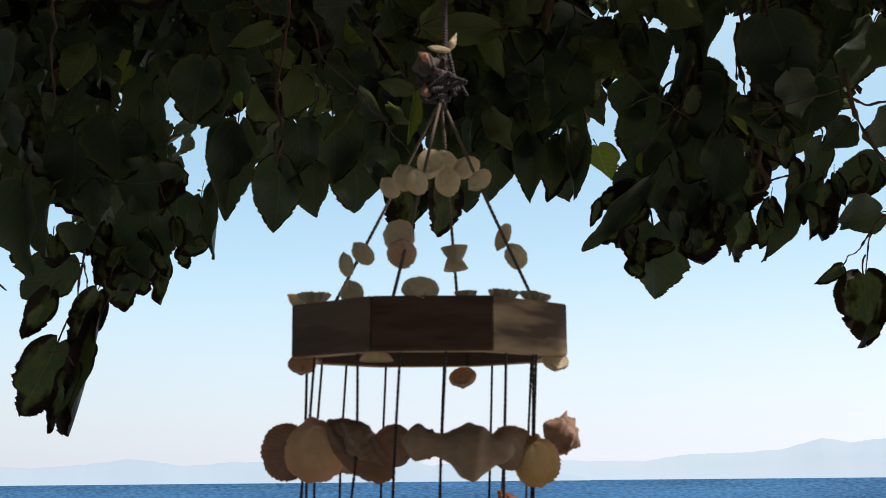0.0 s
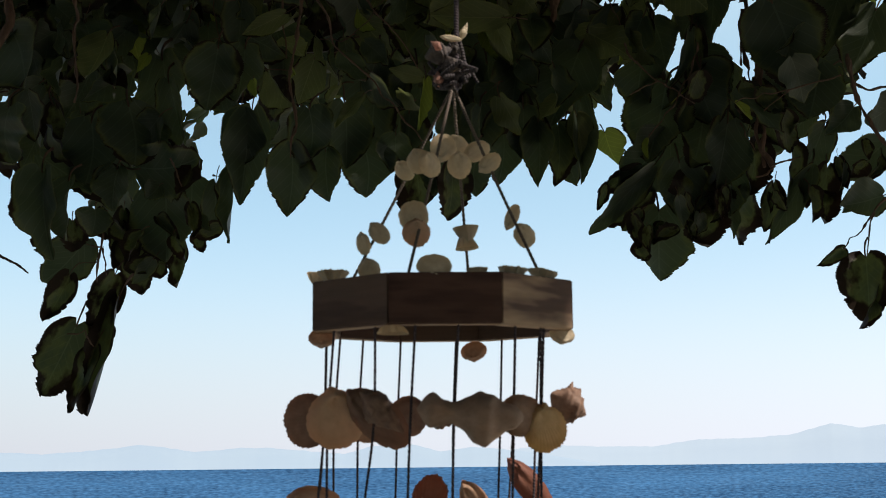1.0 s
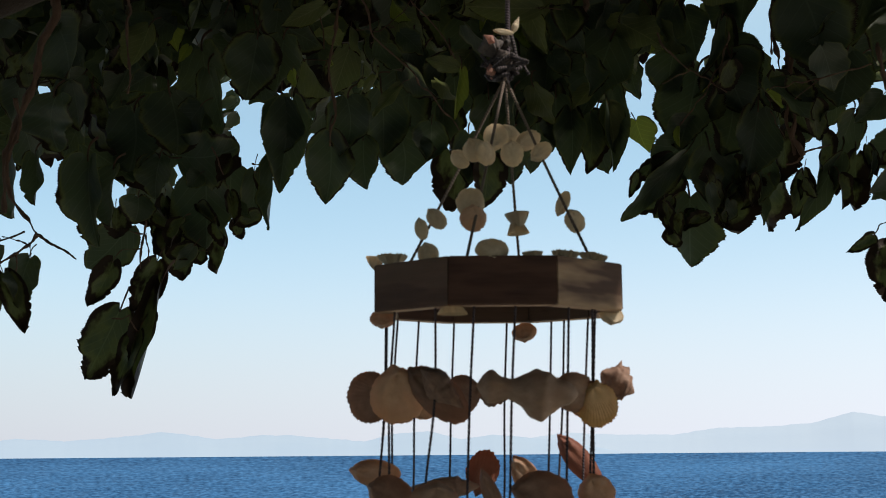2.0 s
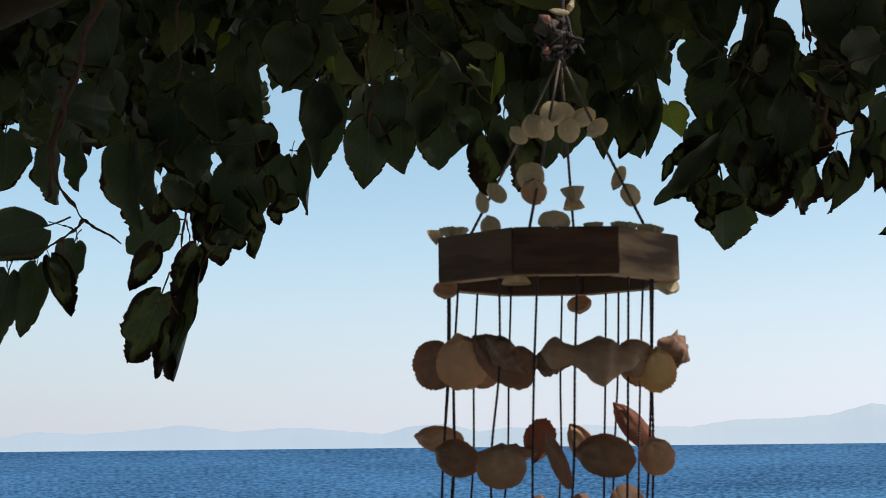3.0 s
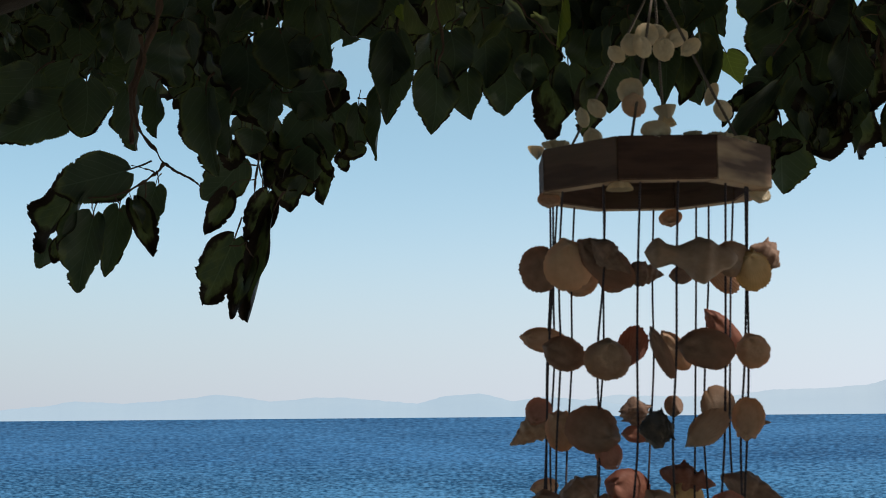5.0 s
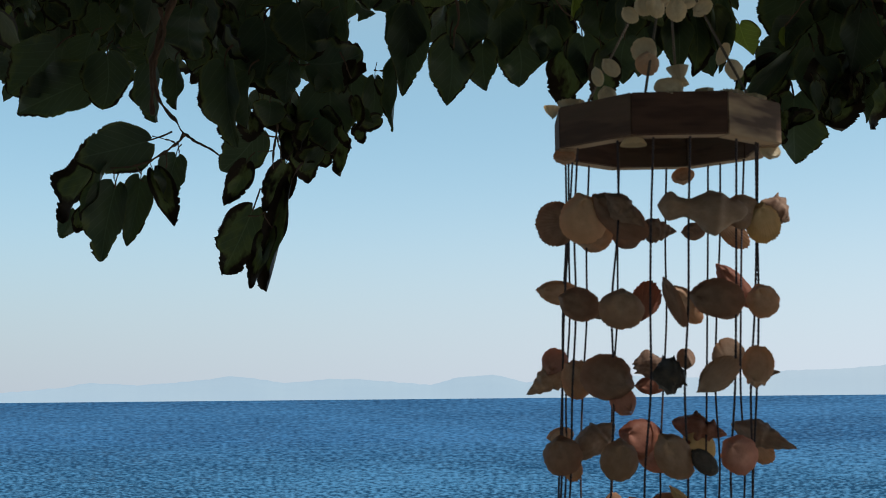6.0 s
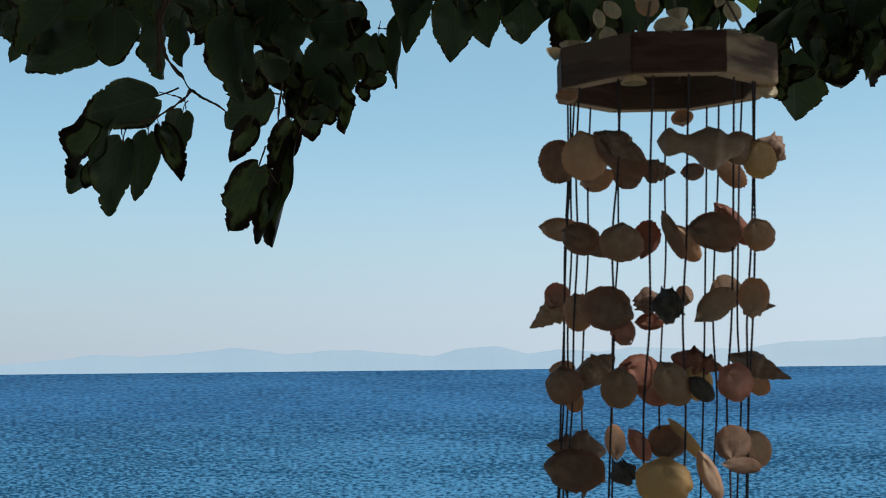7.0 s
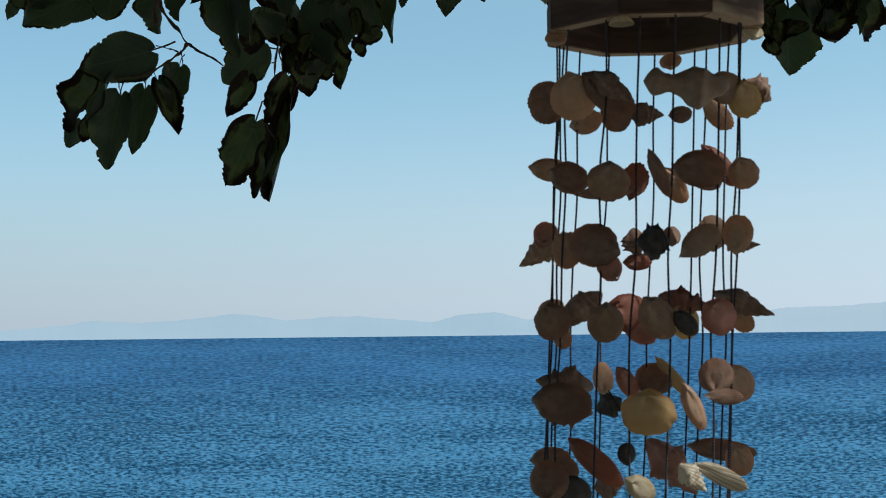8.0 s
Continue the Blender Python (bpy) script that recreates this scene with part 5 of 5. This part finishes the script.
def ring_board(k):
    """One mitred board of the eight-sided ring, edges slightly eased."""
    a0, a1 = radians(TURN - 90 + 45 * (k - 2.5)), radians(TURN - 90 + 45 * (k - 1.5))
    ri = RING_R - RING_T / math.cos(math.pi / 8)
    bm = bmesh.new()
    vs = []
    for a in (a0, a1):
        for r in (RING_R, ri):
            for z in (0.0, RING_H):
                vs.append(bm.verts.new((r * math.cos(a), r * math.sin(a), z)))
    for f in ((0, 1, 5, 4), (2, 6, 7, 3), (0, 4, 6, 2), (1, 3, 7, 5), (0, 2, 3, 1), (4, 5, 7, 6)):
        bm.faces.new([vs[i] for i in f])
    mid = (a0 + a1) / 2
    turn = Matrix.Rotation(mid + math.pi / 2, 4, "Z")
    bmesh.ops.transform(bm, matrix=turn.inverted(), verts=bm.verts)
    bmesh.ops.recalc_face_normals(bm, faces=bm.faces)
    bmesh.ops.bevel(bm, geom=[e for e in bm.edges], offset=0.0009, segments=2, affect="EDGES")
    me = mesh_of("board", bm, WOOD_PALE if k == 3 else WOOD_MID if k in (1, 5, 6) else WOOD, smooth=False)
    me.materials.append(WOOD_UNDERLIT)
    # undersides: paler wood stands in for light bounced up from below
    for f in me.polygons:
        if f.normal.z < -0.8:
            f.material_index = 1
    part("board", me, chime, TILT @ turn, "figured pale and brown wooden board" if k == 3 else "reddish brown wooden board")


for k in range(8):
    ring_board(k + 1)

CORDS = [(-168.2, 0.094), (-153.3, 0.094), (-122.9, 0.094), (-102.3, 0.094), (-82.7, 0.094),
         (-54.2, 0.094), (-36.0, 0.094), (-32.8, 0.094), (26.7, 0.094), (46.3, 0.094), (54.9, 0.094), (81.4, 0.094), (111.9, 0.094), (135.5, 0.094), (154.7, 0.094), (179.4, 0.094)]
LEAN = 0.0475        # the breeze carries the cords a little sideways
for i, (a, r) in enumerate(CORDS):
    q = [Vector((r * math.cos(radians(a)), r * math.sin(radians(a)), 0.01))]
    sway = random.Random(i)
    for z in (-0.075, -0.15, -0.225, -0.30, -0.375, -0.475):
        q.append(Vector((q[0].x + LEAN * z + sway.uniform(-0.0025, 0.0025), q[0].y + sway.uniform(-0.004, 0.004), z)))
    part("cord", rope("cord", q, 0.0011, CORD), chime)

# hangers from the knot to the ring, with their shells
KNOT = Vector((0.012, 0.02, 0.217))
HANG = [(-108, 0.09), (-18, 0.09), (72, 0.09), (162, 0.09)]
for i, (a, r) in enumerate(HANG):
    foot = Vector((r * math.cos(radians(a)), r * math.sin(radians(a)), RING_H - 0.01))
    part("hanger", rope("hanger", [foot, foot.lerp(KNOT, 0.5) + Vector((0, 0, -0.002)), KNOT], 0.0014, CORD_PALE, 0.0046, 260), chime)
_r = random.Random(8)
_wind = [KNOT + Vector((_r.gauss(0, 1) * 0.009, _r.gauss(0, 1) * 0.008, abs(_r.gauss(0, 1)) * 0.014)) for _ in range(40)]
part("knot", tube("knot", _wind, 0.0019, 0.0014, 7, CORD_DARK, 0.2, 4), chime, None, "tangled dark purple-grey knot")
part("hanging_cord", tube("hanging_cord", [KNOT, KNOT + Vector((0.004, 0.01, 0.06)), KNOT + Vector((0.006, 0.03, 0.7))], 0.0022, 0.0022, 6, CORD, 0.15, 8), chime)
shell("clam", CREAM, (-0.063, -0.020, 2.669), 0.020, 0.012, -75, -10)
shell("clam", CREAM, (-0.051, -0.020, 2.678), 0.022, 0.015, -50, 2)
shell("clam", CREAM, (-0.022, -0.050, 2.684), 0.026, 0.025, 90, -5)
shell("clam", SAND, (-0.020, -0.055, 2.671), 0.023, 0.023, -90, 4)
shell("clam", CREAM, (0.022, 0.050, 2.695), 0.025, 0.011, -84, 5, edge_on=True)
shell("clam", CREAM, (0.023, 0.050, 2.677), 0.022, 0.010, 95, -17, edge_on=True)
shell("clam", CREAM, (0.059, 0.000, 2.693), 0.024, 0.012, 65, -19)
shell("clam", CREAM, (0.069, 0.000, 2.679), 0.022, 0.019, -60, 13)
shell("clam", CREAM, (-0.030, -0.010, 2.732), 0.020, 0.015, -50, -10)
shell("clam", CREAM, (-0.018, -0.030, 2.735), 0.022, 0.021, -70, -11)
shell("clam", CREAM, (-0.009, -0.040, 2.730), 0.023, 0.019, -60, 20)
shell("clam", CREAM, (0.003, 0.020, 2.758), 0.026, 0.023, 80, -1)
shell("clam", CREAM, (0.016, 0.030, 2.763), 0.023, 0.019, -60, 13)
shell("clam", CREAM, (0.016, 0.000, 2.739), 0.024, 0.021, -90, -1)
shell("clam", CREAM, (0.031, 0.020, 2.755), 0.026, 0.018, 30, 6)
shell("clam", CREAM, (0.041, 0.000, 2.740), 0.022, 0.016, 40, -14)
shell("scallop", CREAM, (-0.088, -0.010, 2.647), 0.029, 0.010, -90, 5, edge_on=True)
shell("clam", CREAM, (-0.105, 0.030, 2.652), 0.019, 0.009, -95, 15, edge_on=True)
shell("clam", CREAM, (-0.057, -0.050, 2.642), 0.021, 0.018, -75, 1)
shell("clam", CREAM, (-0.006, -0.095, 2.637), 0.019, 0.028, 90, 10)
shell("clam", CREAM, (0.026, -0.090, 2.636), 0.018, 0.008, -88, 7, edge_on=True)
shell("scallop", CREAM, (0.055, -0.060, 2.641), 0.025, 0.010, -95, -17, edge_on=True)
shell("scallop", CREAM, (0.081, -0.030, 2.643), 0.027, 0.009, -100, 10, edge_on=True)
shell("clam", TAN, (-0.096, -0.020, 2.592), 0.016, 0.022, 86, 4)
shell("scallop", CREAM, (-0.038, -0.085, 2.589), 0.026, 0.009, 90, -8, edge_on=True)
shell("clam", TAN, (0.029, 0.085, 2.590), 0.018, 0.024, 96, -12)
shell("clam", CREAM, (0.096, -0.020, 2.593), 0.016, 0.022, 84, 15)
shell("murex", DARK, (0.000, 0.020, 2.843), 0.023, 0.016, 20, -1)
shell("murex", DARK, (0.011, 0.020, 2.830), 0.021, 0.015, -60, 9)
shell("murex", ROSE, (0.000, 0.020, 2.820), 0.014, 0.008, 100, 15)
shell("murex", DARK, (0.015, 0.030, 2.849), 0.017, 0.012, 60, 9)
shell("whelk", ROSE, (-0.002, 0.000, 2.844), 0.011, 0.007, 150, 17)
shell("mussel", CREAM, (0.010, 0.000, 2.850), 0.019, 0.006, -12, -4)
shell("whelk", CREAM, (0.022, 0.005, 2.858), 0.016, 0.006, 70, 10)
shell("scallop", UMBER, (-0.104, -0.030, 2.527), 0.039, 0.044, 180, -8)
shell("clam", SAND, (-0.081, -0.055, 2.528), 0.047, 0.048, -75, 14)
shell("mussel", UMBER, (-0.051, -0.066, 2.528), 0.064, 0.032, -41, -12)
shell("whelk", UMBER, (-0.047, -0.078, 2.530), 0.044, 0.021, -40, -20)
shell("clam", TAN, (-0.063, 0.070, 2.524), 0.036, 0.027, 12, -14)
shell("clam", UMBER, (-0.028, 0.090, 2.535), 0.039, 0.037, -160, 22)
shell("whelk", UMBER, (0.003, 0.094, 2.535), 0.037, 0.023, -3, 6)
shell("mussel", UMBER, (0.038, 0.086, 2.533), 0.026, 0.019, 4, 10)
shell("waisted", GREY, (0.019, -0.099, 2.527), 0.073, 0.034, -3, -3)
shell("clam", GREY, (0.056, -0.082, 2.527), 0.038, 0.032, 0, 16)
shell("fan", TAN, (0.069, 0.064, 2.534), 0.055, 0.033, -50, -18)
shell("scallop", LEMON, (0.075, -0.075, 2.519), 0.038, 0.036, -60, 20)
shell("murex", UMBER, (0.101, -0.005, 2.537), 0.033, 0.026, -24, 24)
shell("mussel", TAN, (-0.104, 0.000, 2.465), 0.043, 0.024, -9, 3)
shell("clam", UMBER, (-0.088, -0.060, 2.449), 0.040, 0.031, -22, -10)
shell("clam", GREY, (-0.053, -0.085, 2.443), 0.036, 0.042, -95, 6)
shell("conch", UMBER, (-0.045, 0.083, 2.450), 0.059, 0.017, 2, -12)
shell("fan", RUST, (-0.013, 0.093, 2.458), 0.053, 0.045, 70, 14)
shell("mussel", UMBER, (-0.009, -0.101, 2.448), 0.048, 0.014, -68, -14)
shell("mussel", TAN, (0.029, 0.089, 2.459), 0.046, 0.025, -60, -18)
shell("clam", UMBER, (0.028, -0.097, 2.450), 0.049, 0.035, -10, -18)
shell("clam", UMBER, (0.037, -0.073, 2.443), 0.036, 0.019, -8, 20)
shell("mussel", RUST, (0.073, 0.059, 2.475), 0.057, 0.023, -52, -10)
shell("clam", TAN, (0.073, -0.070, 2.450), 0.031, 0.030, -70, -6)
shell("whelk", TAN, (-0.114, 0.000, 2.384), 0.049, 0.025, -146, -5)
shell("drilled", ROSE, (-0.109, -0.010, 2.399), 0.027, 0.025, 60, 5)
shell("scallop", TAN, (-0.090, -0.034, 2.383), 0.037, 0.030, -80, -18)
shell("clam", UMBER, (-0.064, -0.076, 2.383), 0.050, 0.041, 160, -15)
shell("drilled", ROSE, (-0.052, -0.075, 2.363), 0.029, 0.024, 120, 8)
shell("murex", UMBER, (-0.012, 0.093, 2.398), 0.029, 0.025, -80, 16)
shell("clam", RUST, (-0.010, 0.093, 2.377), 0.031, 0.019, 0, -16)
shell("murex", DARK, (-0.014, -0.100, 2.383), 0.030, 0.028, 10, 20)
shell("clam", UMBER, (0.027, 0.090, 2.403), 0.022, 0.021, 90, 20)
shell("fan", GREY, (0.021, -0.099, 2.380), 0.057, 0.037, 36, 12)
shell("clam", GREY, (0.066, 0.067, 2.404), 0.038, 0.034, 90, -6)
shell("scallop", TAN, (0.065, -0.075, 2.391), 0.038, 0.028, 84, -14)
shell("whelk", UMBER, (0.087, 0.010, 2.387), 0.030, 0.012, 2, -12)
shell("clam", TAN, (-0.104, 0.040, 2.329), 0.028, 0.016, 8, 12)
shell("clam", UMBER, (-0.105, -0.045, 2.315), 0.036, 0.038, -80, -18)
shell("fan", TAN, (-0.094, 0.020, 2.302), 0.030, 0.027, -70, -12)
shell("conch", UMBER, (-0.077, -0.030, 2.324), 0.050, 0.026, 38, 6)
shell("clam", GREY, (-0.057, -0.082, 2.312), 0.037, 0.035, -90, 10)
shell("clam", RUST, (-0.022, 0.091, 2.324), 0.049, 0.041, -20, 14)
shell("scallop", ROSE, (-0.009, 0.094, 2.305), 0.041, 0.026, -26, -10)
shell("clam", GREY, (-0.013, -0.100, 2.316), 0.044, 0.033, -58, 8)
shell("conch", RUST, (0.037, 0.086, 2.333), 0.052, 0.024, -12, -18)
shell("clam", OLIVE, (0.037, 0.091, 2.317), 0.045, 0.034, -70, 10)
shell("mussel", DARK, (0.012, -0.100, 2.311), 0.029, 0.018, -45, -8)
shell("clam", ROSE, (0.043, -0.091, 2.317), 0.035, 0.035, -40, 12)
shell("fan", TAN, (0.083, 0.030, 2.318), 0.038, 0.031, -48, -20)
shell("whelk", UMBER, (0.081, -0.010, 2.328), 0.058, 0.024, -20, -16)
shell("conch", UMBER, (-0.092, 0.010, 2.254), 0.055, 0.027, 174, 9)
shell("clam", UMBER, (-0.099, -0.050, 2.237), 0.058, 0.040, -8, -4)
shell("murex", UMBER, (-0.094, -0.035, 2.232), 0.050, 0.032, -14, -4)
shell("mussel", TAN, (-0.049, 0.080, 2.253), 0.037, 0.022, 95, -10)
shell("murex", DARK, (-0.055, -0.083, 2.236), 0.024, 0.022, 30, 8)
shell("mussel", ROSE, (-0.024, 0.091, 2.251), 0.040, 0.021, -55, 20)
shell("clam", UMBER, (0.005, 0.094, 2.251), 0.038, 0.040, 90, -16)
shell("clam", OLIVE, (-0.022, -0.098, 2.232), 0.042, 0.052, -92, -8)
shell("mussel", LEMON, (0.024, 0.091, 2.256), 0.058, 0.014, -50, 5)
shell("mussel", TAN, (0.017, -0.099, 2.237), 0.047, 0.018, -66, 12)
shell("clam", UMBER, (0.039, -0.093, 2.262), 0.034, 0.032, 90, -12)
shell("scallop", TAN, (0.070, -0.030, 2.255), 0.039, 0.033, -40, 20)
shell("fan", UMBER, (0.038, -0.113, 2.246), 0.043, 0.021, -4, 4)
shell("clam", UMBER, (-0.108, 0.020, 2.178), 0.041, 0.024, 6, -12)
shell("clam", UMBER, (-0.094, 0.020, 2.165), 0.031, 0.032, 60, -20)
shell("clam", UMBER, (-0.111, -0.050, 2.164), 0.040, 0.038, 90, -12)
shell("clam", DARK, (-0.090, -0.034, 2.152), 0.041, 0.033, -30, 15)
shell("mussel", RUST, (-0.067, -0.030, 2.181), 0.068, 0.024, -41, -10)
shell("whelk", UMBER, (-0.044, 0.083, 2.143), 0.032, 0.025, 10, 20)
shell("clam", DARK, (-0.025, 0.091, 2.175), 0.024, 0.021, 90, 14)
shell("clam", CREAM, (-0.031, -0.096, 2.164), 0.033, 0.022, -30, 16)
shell("conch", ROSE, (0.009, 0.000, 2.171), 0.066, 0.031, -47, -4)
shell("turret", STRIPED, (0.015, -0.100, 2.172), 0.031, 0.020, -42, -6)
shell("clam", UMBER, (0.068, 0.065, 2.182), 0.070, 0.023, -6, -16)
shell("ribbed", STRIPED, (0.038, -0.093, 2.176), 0.058, 0.022, -24, -22)
shell("clam", TAN, (0.075, 0.000, 2.179), 0.033, 0.028, -70, -8)
